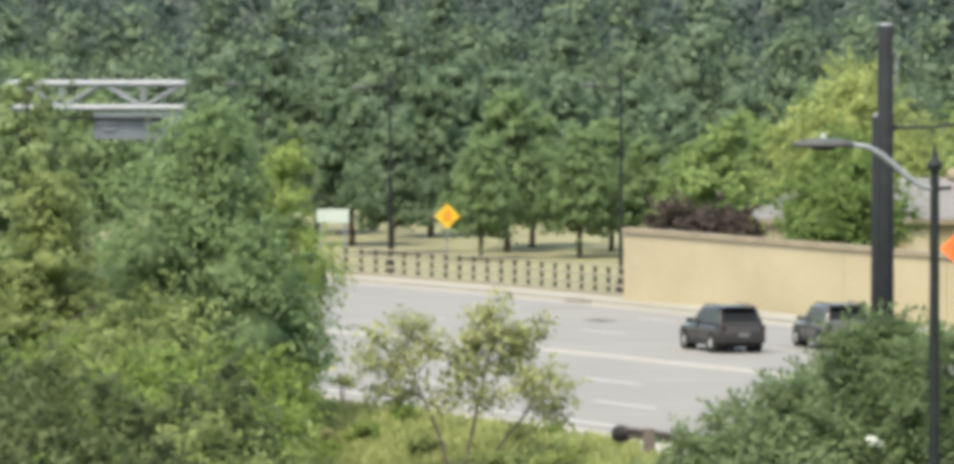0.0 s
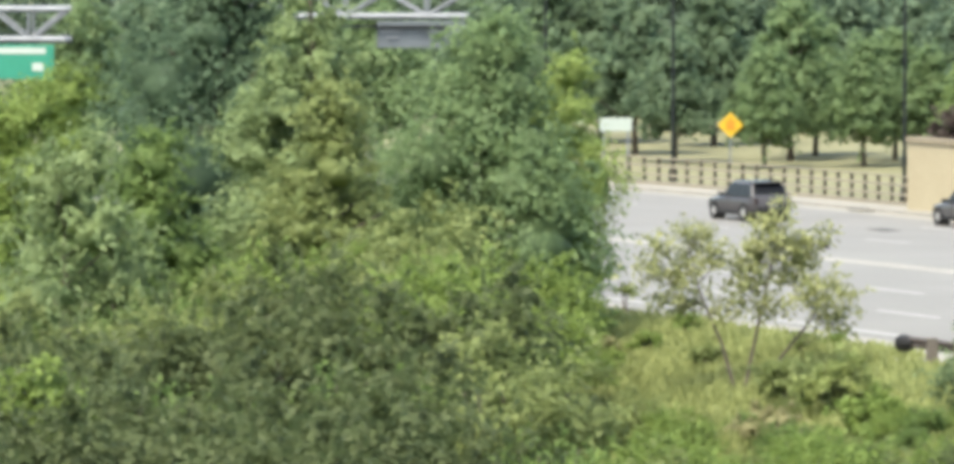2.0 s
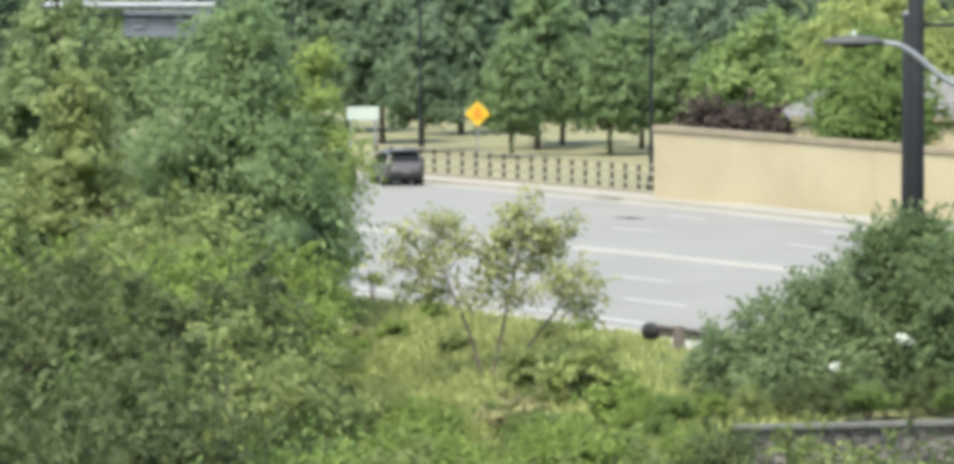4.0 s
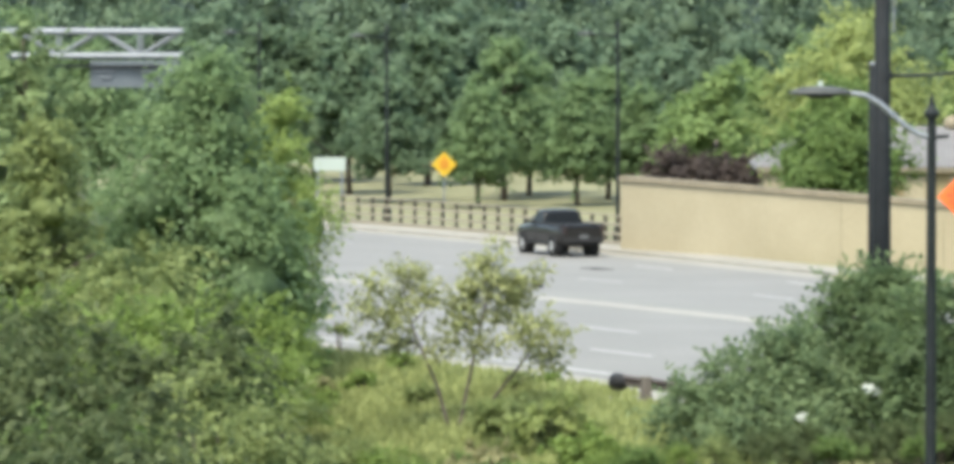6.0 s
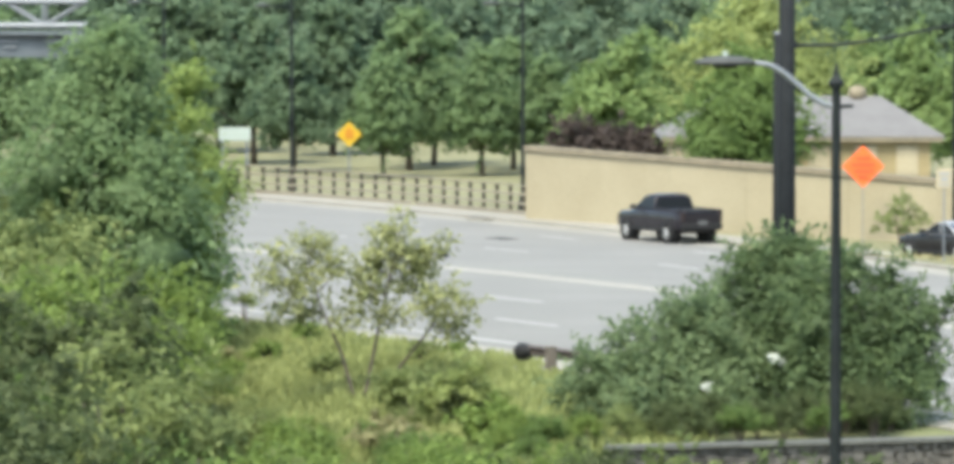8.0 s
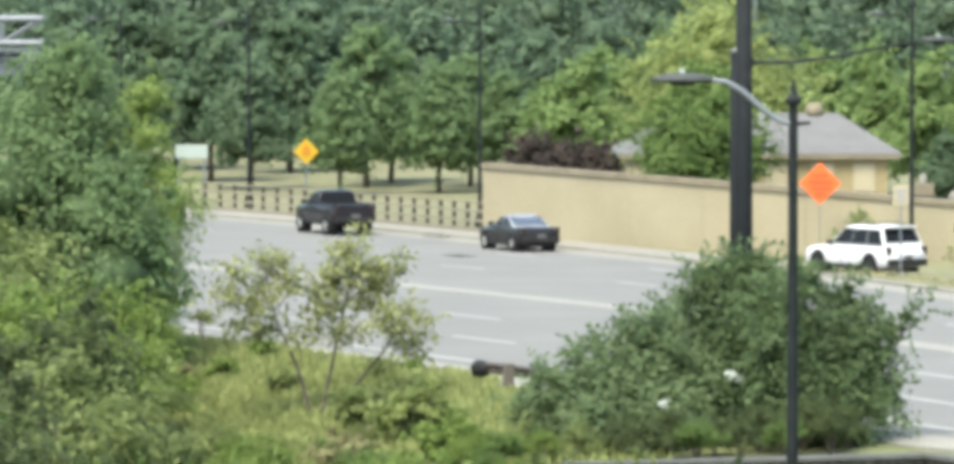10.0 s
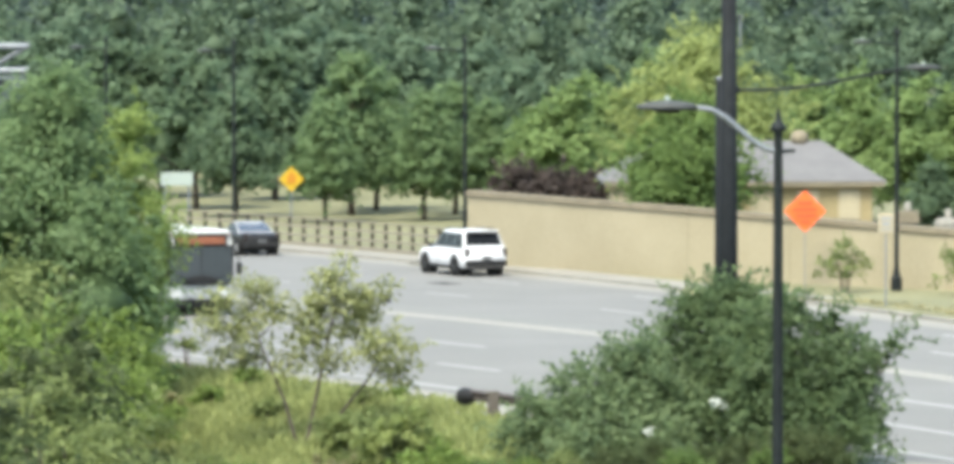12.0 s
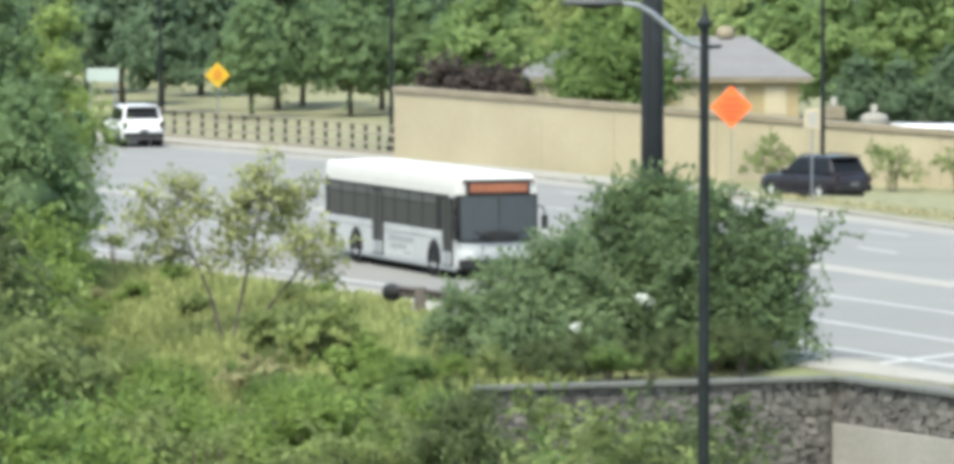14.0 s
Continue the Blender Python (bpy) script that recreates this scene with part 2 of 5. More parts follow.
def smooth_line(points, step=2.0):
    """Points along a smooth curve through the given ones."""
    p = [np.array(q, float) for q in points]
    p = [2 * p[0] - p[1], *p, 2 * p[-1] - p[-2]]
    out = []
    for a, b, c, d in zip(p, p[1:], p[2:], p[3:]):
        k = max(2, int(np.linalg.norm(c - b) / step))
        for i in range(k):
            t = i / k
            out.append(0.5 * (2 * b + (c - a) * t + (2 * a - 5 * b + 4 * c - d) * t * t + (3 * b - a - 3 * c + d) * t ** 3))
    out.append(p[-2])
    return np.array(out)


class Way:
    """A smooth way on the ground, by distance along it."""

    def __init__(self, points):
        self.p = smooth_line(points, 1.5)
        self.s = np.concatenate([[0], np.cumsum(np.linalg.norm(np.diff(self.p, axis=0), axis=1))])
        self.length = self.s[-1]

    def at(self, s):
        return np.array([np.interp(s, self.s, self.p[:, 0]), np.interp(s, self.s, self.p[:, 1])])

    def along(self, s):
        d = self.at(s + 2) - self.at(s - 2)
        return d / np.linalg.norm(d)

    def aside(self, s, off):
        d = self.along(s)
        return self.at(s) + off * np.array([-d[1], d[0]])

    def near(self, x, y):
        """Distance along and signed distance to its left-hand side."""
        k = int(np.argmin((self.p[:, 0] - x) ** 2 + (self.p[:, 1] - y) ** 2))
        d = self.along(self.s[k])
        v = np.array([x, y]) - self.p[k]
        return self.s[k], v[1] * d[0] - v[0] * d[1]


def ribbon(name, left, right, z, mat, parent=None, thick=0.0):
    """A flat strip between two lines of equal count."""
    n = len(left)
    v = [(a[0], a[1], z) for a in left] + [(a[0], a[1], z) for a in right]
    f = [(i, i + 1, n + i + 1, n + i) for i in range(n - 1)]
    if thick:
        v += [(a, b, z - thick) for a, b, _ in v]
        m = 2 * n
        f += [(i, m + i, m + i + 1, i + 1) for i in range(n - 1)] + [(n + i, n + i + 1, m + n + i + 1, m + n + i) for i in range(n - 1)]
        f += [(0, n, m + n, m), (n - 1, m + n - 1, m + 2 * n - 1, 2 * n - 1)]
    ob = new(name, mesh_of(name, v, f, mat))
    ob.parent = parent
    return ob


# ---- ground and road ----
EDGE_NEAR = Way([(-75, 330), (-48, 268), (-30.8, 229), (-19.6, 210.8), (-9.9, 194.5), (-1.6, 179.1), (5.5, 164.8), (11.4, 151.6), (16.4, 139.6), (21.5, 126), (34, 88), (48, 40), (60, -10)])
LINE_2 = Way([(-78, 332), (-50, 272), (-32, 234), (-20.3, 216.4), (-10.4, 204.5 - 1.5), (-1.7, 189.9), (5.8, 175.3), (12.1, 161.0), (17.3, 147.5), (22.8, 131), (38, 88), (52, 40), (64, -10)])
LINE_1 = Way([(-82, 338), (-54, 280), (-34.5, 248), (-21.8, 233), (-11.1, 218.2), (-1.8, 202.1), (6.2, 186.4), (12.9, 171.4), (18.5, 157.4), (24.5, 140), (42, 88), (56, 40), (68, -10)])
CENTRE = Way([(-86, 346), (-58, 290), (-36.5, 262), (-23.4, 247.6), (-11.9, 232.6), (-1.9, 217.4), (6.7, 201.2), (13.9, 184.7), (19.8, 168.7), (26, 148), (46, 88), (60, 40), (72, -10)])
LINE_AB = Way([(-90, 358), (-62, 306), (-38.5, 277), (-24.5, 262), (-12.7, 249.3), (-2.1, 234.5), (7.2, 217.8), (14.9, 199), (21.2, 179), (28, 156), (50, 88), (64, 40), (76, -10)])
LINE_BC = Way([(-94, 370), (-66, 320), (-41, 294), (-26.9, 279), (-13.8, 266.5), (-2.2, 249.9), (7.6, 230.5), (15.7, 209.7), (22.6, 188.5), (30, 164), (54, 88), (68, 40), (80, -10)])
EDGE_FAR = Way([(-100, 392), (-72, 344), (-48.3, 316), (-30, 298), (-15.8, 283.5), (-6, 268), (3.0, 249.5), (10.5, 232), (16.8, 216), (23.0, 196), (32, 172), (58, 88), (72, 40), (84, -10)])
LANE_A = Way([(-82, 345), (-54, 289), (-33, 266), (-20, 252), (-11.2, 243), (-5.71, 236), (-0.52, 227.6), (4.28, 218.5), (8.62, 209.0), (12.47, 198.3), (15.82, 187.1), (18.7, 175.9), (21.12, 165.0), (27.5, 146), (48, 88), (62, 40), (74, -10)])
LANE_B = Way([(-88, 362), (-60, 306), (-36, 281), (-22, 266), (-11.78, 256), (-5.99, 248.5), (-0.54, 240), (4.48, 230.4), (9.05, 219.8), (13.13, 208.8), (16.73, 197.8), (19.87, 186.9), (22.57, 176.3), (29.5, 155), (52, 88), (66, 40), (78, -10)])
LANE_C = Way([(-96, 381), (-68, 332), (-44, 305), (-27, 290), (-12.74, 278.95), (-7.07, 265.66), (-1.91, 254.43), (2.83, 244.92), (7.25, 236.84), (11.43, 229.98), (15.42, 224.18), (19.27, 219.3), (23.02, 215.25), (38, 200), (60, 182), (95, 160), (140, 130), (190, 90), (240, 40)])
LANE_BUS = Way([(-69.02, 339.2), (-43.38, 277.2), (-25.64, 246.2), (-15.28, 229.2), (-8.9, 215.9), (-6.02, 208.4), (-3.38, 200.9), (-0.95, 193.7), (1.3, 186.9), (3.38, 180.0), (5.32, 173.5), (7.14, 167.6), (8.82, 162.0), (13.31, 149.7), (19.23, 134.2), (24.65, 117.2), (43.38, 57.2), (59.16, 2.2)])


def ramp_step(x, a, b):
    t = min(1.0, max(0.0, (x - a) / (b - a)))
    return t * t * (3 - 2 * t)


def shoulder_width(y):
    """Paved width outside the near edge line."""
    return 1.9 + 3.3 * ramp_step(y, 186, 166) - 2.7 * ramp_step(y, 152, 136)


def ground_z(x, y):
    """Height of the natural ground."""
    s, p = EDGE_NEAR.near(x, y)
    p = -p
    start = shoulder_width(y) - 0.25
    foot = 134.7 + (x - 4.1) * 0.31 if x < 12.6 else 137.6 - (x - 12.6) * 1.95
    if p < start:
        return -0.12
    if x > 3.9 and y < foot and p < 60:
        return -5.0
    low = -0.15 * (p - start) if p < 30 else -0.15 * (30 - start) - 0.03 * (p - 30)
    flat = ramp_step(x, -1, 3)
    low = low * (1 - flat) - 0.04 * flat * min(p - start, 12)
    return max(-7.0, low)


def build_ground():
    xs = np.concatenate([[-3000, -1200, -500, -250, -150], np.arange(-100, 70, 1.6), [80, 100, 150, 250, 500, 1200, 3000]])
    ys = np.concatenate([[-2500, -800, -200, -50, 0, 30, 60, 80], np.arange(96, 215, 1.2), np.arange(216, 420, 6), [450, 520, 700, 1200, 3500]])
    v, f = [], []
    for y in ys:
        for x in xs:
            w = 0.08 * noise.noise((x * 0.3, y * 0.3, 0)) if 90 < y < 420 else 0
            v.append((x, y, ground_z(x, y) + min(w, 0.03)))
    n = len(xs)
    for j in range(len(ys) - 1):
        for i in range(n - 1):
            f.append((j * n + i, j * n + i + 1, (j + 1) * n + i + 1, (j + 1) * n + i))
    ob = new("ground", mesh_of("ground", v, f, M_SOIL, True))
    tagged(ob, "grassy green and straw coloured ground sloping from the road", "ground", kind="structure")


build_ground()


def samples(way, n=110, s0=0.0, s1=None):
    s1 = way.length if s1 is None else s1
    return [way.at(s0 + (s1 - s0) * i / (n - 1)) for i in range(n)]


def matched(way, ref, off=0.0):
    """Points of a way opposite to points of another, moved sideways."""
    return [way.aside(way.near(*q)[0], off) for q in ref]


REF = samples(CENTRE, 130)
road = ribbon("road", matched(EDGE_NEAR, REF, -1.3), matched(EDGE_FAR, REF, 0.4), 0.0, M_ROAD, thick=0.3)
tagged(road, "worn pale grey asphalt road with several lanes", "road", kind="structure")


def painted(name, way, s0, s1, width, mat, label, off=0.0, dash=0.0, gap=0.0):
    """A painted line on the road, solid or broken into dashes."""
    if not dash:
        n = max(3, int((s1 - s0) / 3))
        pts = [s0 + (s1 - s0) * i / (n - 1) for i in range(n)]
        ob = ribbon(name, [way.aside(s, off - width / 2) for s in pts], [way.aside(s, off + width / 2) for s in pts], 0.006, mat, road)
        return
    s = s0
    while s < s1:
        ribbon(name, [way.aside(s, off - width / 2), way.aside(s + dash, off - width / 2)], [way.aside(s, off + width / 2), way.aside(s + dash, off + width / 2)], 0.006, mat, road)
        s += dash + gap


painted("edge_line", EDGE_NEAR, 0, EDGE_NEAR.length, 0.3, M_PAINT, "")
painted("centre_line", CENTRE, 0, CENTRE.length, 0.3, M_YELLOW_LINE, "", -0.3)
painted("centre_line", CENTRE, 0, CENTRE.length, 0.3, M_YELLOW_LINE, "", 0.3)
S1, S2 = LINE_1.near(3.4, 192)[0], LINE_2.near(3.8, 179)[0]
painted("lane_dash", LINE_1, S1 - 4.2 - 14 * 6, S1 + 9, 0.24, M_PAINT, "", 0, 4.2, 9.8)
painted("lane_dash", LINE_2, S2 - 4.2 - 14 * 6, S2 + 9, 0.24, M_PAINT, "", 0, 4.2, 9.8)
painted("lane_line", LINE_1, LINE_1.near(11.8, 174)[0], LINE_1.length, 0.24, M_PAINT, "")
painted("lane_line", LINE_2, LINE_2.near(10.8, 164.3)[0], LINE_2.length, 0.24, M_PAINT, "")
ribbon("gore_line", [(13.95, 142.1), (16.2, 145.0)], [(14.2, 141.85), (16.45, 144.75)], 0.007, M_PAINT, road)
painted("lane_dash", LINE_AB, 20, LINE_AB.length - 10, 0.2, M_PAINT, "", 0, 3.4, 10.6)
painted("lane_dash", LINE_BC, 26, LINE_BC.length - 10, 0.2, M_PAINT, "", 0, 3.4, 10.6)


# ---- kerbs, pavement, verges ----
def build_kerbs():
    a, b = matched(EDGE_FAR, REF, 0.4), matched(EDGE_FAR, REF, 0.75)
    tagged(ribbon("kerb", b, a, 0.14, M_CONC, thick=0.4), "pale concrete kerb along the far road edge", "kerb", kind="structure")
    left = [q for q in REF if q[1] > 212]
    a, b = matched(EDGE_FAR, left, 0.754), matched(EDGE_FAR, left, 2.6)
    tagged(ribbon("pavement", b, a, 0.13, M_CONC, thick=0.4), "pale concrete pavement beside the road", "pavement", kind="structure")
    near = [EDGE_NEAR.at(i * 1.5) for i in range(int(EDGE_NEAR.length / 1.5)) if EDGE_NEAR.at(i * 1.5)[1] < 215]
    a, b = matched(EDGE_NEAR, near, -1.305), [EDGE_NEAR.aside(EDGE_NEAR.near(*q)[0], -shoulder_width(q[1])) for q in near]
    tagged(ribbon("shoulder", a, b, 0.02, M_CONC, thick=0.4), "pale worn concrete shoulder beside the road", "pavement", kind="structure")
    far = [q for q in REF if q[1] > 185]
    a = matched(EDGE_FAR, far, 0.398)
    b = [EDGE_FAR.aside(EDGE_FAR.near(*q)[0], -1.1) for q in far]
    tagged(ribbon("gutter", a, b, 0.009, M_GUTTER), "pale worn concrete gutter along the far kerb", "gutter", kind="structure")
    # raised grass island between the road and the lane beside the wall
    v, f = [], []
    pts = [(14.2, 226.5), (15.5, 223.0), (18, 217), (22, 209.5), (27, 200), (33, 190), (44, 174), (60, 150)]
    for i, q in enumerate(smooth_line(pts, 1.5)):
        s, _ = EDGE_FAR.near(*q)
        lo = EDGE_FAR.aside(s, 0.76)
        s, _ = LANE_C.near(*q)
        hi = LANE_C.aside(s, -2.3)
        g = hi - lo
        width = max(0.3, np.linalg.norm(g))
        h = min(0.55, 0.14 + width * 0.09)
        for k in range(7):
            w = k / 6
            z = 0.14 + (h - 0.14) * math.sin(min(1, w * 1.25) * math.pi / 2) if w < 0.95 else 0.1
            v.append((*(lo + g * w), z))
    n = len(v) // 7
    for i in range(n - 1):
        for k in range(6):
            f.append((i * 7 + k, i * 7 + k + 1, i * 7 + 8 + k, i * 7 + 7 + k))
    tagged(new("grass_island", mesh_of("grass_island", v, f, M_FIELD, True)), "low mound of dry grass between road and side lane", "verge", kind="structure")
    # side lane beside the wall, and the dry field behind the fence
    ss = [LANE_C.near(6, 239)[0] + 2.2 * i for i in range(100)]
    tagged(ribbon("side_lane", [LANE_C.aside(s, -2.2) for s in ss], [LANE_C.aside(s, 2.3) for s in ss], 0.004, M_ROAD, thick=0.2), "grey asphalt side lane beside the tan wall", "road", kind="structure")
    left = [q for q in REF if q[1] > 205]
    a = matched(EDGE_FAR, left, 2.61)
    b = [q + np.array([75, 75]) for q in a]
    mids = [[q + np.array([75, 75]) * w for q in a] for w in (0, 0.12, 0.3, 0.6, 1)]
    v = [(q[0], q[1], 0.05 + [0, 0.0, 0.25, 0.7, 0.9][j]) for j, row in enumerate(mids) for q in row]
    n = len(a)
    f = [(j * n + i, j * n + i + 1, (j + 1) * n + i + 1, (j + 1) * n + i) for j in range(4) for i in range(n - 1)]
    tagged(new("field", mesh_of("field", v, f, M_FIELD, True)), "mown dry straw-coloured grass field behind the fence", "field", kind="structure")


build_kerbs()


# ---- tan boundary wall ----
WALL = [(3.9, 251.05, 3.3), (12.8, 238.5, 3.0), (20.1, 231, 2.62), (25.0, 227, 2.36), (33, 221.5, 2.0), (46, 213, 1.7), (70, 199, 1.5), (110, 175, 1.5)]


def build_wall():
    wall = tagged(new("boundary_wall"), "long tan stucco boundary wall with grey stone coping", "wall", kind="structure")
    p = smooth_line([(a, b, h) for a, b, h in WALL], 4.5)
    for i in range(len(p) - 1):
        a, b = p[i], p[i + 1]
        d = (b - a)[:2] / np.linalg.norm((b - a)[:2])
        nrm = np.array([d[1], -d[0]])
        for name, w, z0, dz, mat, cut in (("wall_panel", 0.2, -0.2, -0.22, M_WALL, 0.006), ("coping", 0.3, None, 0, M_CAP, 0.004)):
            v = []
            for q, c in ((a, cut), (b, -cut)):
                e = q[:2] + d * c
                lo = z0 if z0 is not None else q[2] - 0.216
                for s in (-1, 1):
                    v += [(*(e + nrm * w * s), lo), (*(e + nrm * w * s), q[2] + dz)]
            f = [(0, 1, 5, 4), (2, 6, 7, 3), (1, 3, 7, 5), (0, 4, 6, 2), (0, 2, 3, 1), (4, 5, 7, 6)]
            ob = new(name, mesh_of(name, v, f, mat))
            ob.parent = wall


build_wall()


# ---- roadside fence: dark posts with tan rails ----
def build_fence():
    fence = tagged(new("roadside_fence"), "tan rail fence with dark iron posts along the pavement", "fence")
    s0, s1 = EDGE_FAR.near(-22, 291)[0], EDGE_FAR.near(2.6, 250.2)[0]
    n = int((s1 - s0) / 1.33)
    post = mesh_of("post", [], [], M_FENCE_POST)
    bm = boxes((0, 0, 0.72, 0.16, 0.13, 1.2), (0, 0, 1.3, 0.2, 0.17, 0.1), bevel=0.015)
    bm.to_mesh(post)
    bm.free()
    for i in range(n + 1):
        s = s0 + (s1 - s0) * i / n
        q, d = EDGE_FAR.aside(s, 2.75), EDGE_FAR.along(s)
        ob = new("post", post)
        ob.matrix_basis = pose(q[0], q[1], 0.1, 0, 0, math.degrees(math.atan2(d[1], d[0])))
        ob.parent = fence
    for z, h, w in ((0.2, 0.22, 0.22), (0.62, 0.12, 0.07), (1.04, 0.12, 0.07), (1.42, 0.07, 0.07)):
        for i in range(n):
            a, b = (s0 + (s1 - s0) * (i + k) / n for k in (0.005, 0.995))
            q, r = EDGE_FAR.aside(a, 2.64 if w < 0.1 else 2.75), EDGE_FAR.aside(b, 2.64 if w < 0.1 else 2.75)
            m = (q + r) / 2
            d = r - q
            ob = part("rail", boxes((0, 0, 0, np.linalg.norm(d), w, h)), M_RAIL, fence)
            ob.matrix_basis = pose(m[0], m[1], z, 0, 0, math.degrees(math.atan2(d[1], d[0])))


build_fence()


# ---- lamps, poles, signs ----
def street_lamp(x, y, z, height, heads, label, big=1.0, turn=0.0, mat=M_DARK_METAL):
    lamp = tagged(new("street_lamp"), label, "street lamp")
    lamp.matrix_basis = pose(x, y, z, 0, 0, turn)
    r = 0.075 * big
    part("base", tube([(0, 0, 0), (0, 0, 0.5), (0, 0, 0.62), (0, 0, 0.9)], [r * 3, r * 2.8, r * 1.9, r * 1.4], 12), mat, lamp)
    part("pole", tube([(0, 0, 0.85), (0, 0, height)], [r * 1.25, r * 0.8], 12), mat, lamp)
    part("finial", tube([(0, 0, height), (0, 0, height + 0.08), (0, 0, height + 0.2), (0, 0, height + 0.4)], [r * 1.3, r * 1.5, r * 0.6, r * 0.15], 10), mat, lamp)
    for side, reach, drop, rise in heads:
        zz = height - drop
        pts = [(side * reach * w, 0, zz + rise * (1 - math.cos(min(1, w * 1.15) * math.pi)) / 2) for w in (0, 0.15, 0.3, 0.45, 0.6, 0.75, 0.9, 1.0)]
        arm = part("arm", tube(pts, [0.04 * big] * 5 + [0.036 * big] * 3, 8), M_GALV if big > 1.2 else mat, lamp, "curved grey arm")
        hx, hz = side * (reach + 0.3 * big), zz + rise
        head = bmesh.new()
        bmesh.ops.create_uvsphere(head, u_segments=16, v_segments=10, radius=1.0)
        bmesh.ops.scale(head, vec=(0.42 * big, 0.17 * big, 0.10 * big), verts=head.verts)
        for q in head.verts:
            if q.co.z < 0:
                q.co.z *= 0.45
        bmesh.ops.translate(head, vec=(hx, 0, hz), verts=head.verts)
        hd = part("lamp_head", head, M_LAMPGREY, lamp, "grey cobra-head lantern", True)
        part("lens", tube([(hx, 0, hz - 0.03 * big), (hx, 0, hz - 0.07 * big)], [0.2 * big, 0.14 * big], 12), M_PLASTIC, hd)
        part("photocell", tube([(hx, 0, hz + 0.08 * big), (hx, 0, hz + 0.16 * big)], [0.04 * big, 0.032 * big], 10), M_WSIGN, hd, "pale photocell cap")
    return lamp


street_lamp(6.52, 95, -3.6, 12.95, [(-1, 1.45, 0.32, 0.72)], "dark street lamp with curved arm before the retaining wall", 1.25)
part("bracket", tube([(6.52, 95, 9.03), (6.8, 95, 9.05)], [0.035, 0.03], 8), M_DARK_METAL, bpy.data.objects["street_lamp"], "").matrix_parent_inverse = pose(6.52, 95, -3.6).inverted()
FAR_LAMPS = [(-13.8, 290, 9.4), (-7.2, 282, 9.3), (3.7, 257, 9.6), (20.3, 227.6, 10.1)]
for x, y, h in FAR_LAMPS:
    street_lamp(x, y, 0.1, h, [(-1, 1.2, 0.4, 0.1)], "slim black street lamp on the far pavement", 1.05, 20)


def utility_pole(x, y, z, height, r, label):
    pole = tagged(new("utility_pole"), label, "pole")
    pole.matrix_basis = pose(x, y, z)
    part("shaft", tube([(0, 0, 0), (0, 0, height * 0.5), (0, 0, height)], [r * 1.1, r, r * 0.86], 14), M_POLE, pole, "", True)
    part("cap", tube([(0, 0, height), (0, 0, height + 0.06)], [r * 0.9, r * 0.7], 14), M_GALV, pole)
    return pole


pole = utility_pole(9.19, 153, -0.3, 12.15, 0.235, "tall thick dark utility pole beside the road")
part("insulator", tube([(0.3, 0, 10.6), (0.3, 0, 11.3), (0.3, 0, 11.45)], [0.03, 0.03, 0.09], 8), M_GALV, pole, "grey insulator")
utility_pole(9.2, 157, -0.3, 9.7, 0.15, "thinner dark pole behind the utility pole")


def mast_lamp(pole, z, reach, rise):
    """A long curved arm with a lantern, fixed to a pole."""
    pts = [(0.2 + reach * w, 0, z + rise * (1 - math.cos(max(0.0, w - 0.12) / 0.88 * math.pi * 0.75)) / 1.707) for w in (0, 0.12, 0.25, 0.38, 0.5, 0.62, 0.75, 0.88, 1.0)]
    part("arm", tube(pts, [0.05, 0.05, 0.045, 0.045, 0.04, 0.04, 0.035, 0.035, 0.035], 8), M_DARK_METAL, pole, "long curved dark arm")
    part("arm_clamp", boxes((0.12, 0, z, 0.3, 0.3, 0.22), bevel=0.03), M_DARK_METAL, pole)
    hx, hz = 0.2 + reach + 0.35, pts[-1][2]
    bm = bmesh.new()
    bmesh.ops.create_uvsphere(bm, u_segments=16, v_segments=10, radius=1.0)
    bmesh.ops.scale(bm, vec=(0.48, 0.18, 0.09), verts=bm.verts)
    bmesh.ops.translate(bm, vec=(hx, 0, hz), verts=bm.verts)
    head = part("lamp_head", bm, M_LAMPGREY, pole, "grey cobra-head lantern", True)
    part("lens", tube([(hx, 0, hz - 0.05), (hx, 0, hz - 0.12)], [0.2, 0.14], 12), M_PLASTIC, head)
    part("photocell", tube([(hx, 0, hz + 0.07), (hx, 0, hz + 0.16)], [0.05, 0.04], 10), M_WSIGN, head, "pale photocell cap")


mast_lamp(pole, 9.45, 4.6, 0.6)


def sign(name, x, y, z, post_h, post_r, faces, label, face_turn=0.0, posts=(0.0,)):
    """A sign: post or posts and flat sheets (part name, sheet bmesh, material)."""
    s = tagged(new(name), label, "sign")
    s.matrix_basis = pose(x, y, z, 0, 0, face_turn)
    for px in posts:
        part("post", tube([(px, 0.05, 0), (px, 0.05, post_h)], [post_r, post_r], 8), M_GALV, s)
    for pn, bm, mat in faces:
        part(pn, bm, mat, s)
    return s


def diamond(zc, half, thick=0.02, y=0.0):
    bm = boxes((0, 0, 0, half * math.sqrt(2), thick, half * math.sqrt(2)), bevel=0.008)
    bmesh.ops.transform(bm, matrix=Matrix.Translation((0, y, zc)) @ Matrix.Rotation(radians(45), 4, "Y"), verts=bm.verts)
    return bm


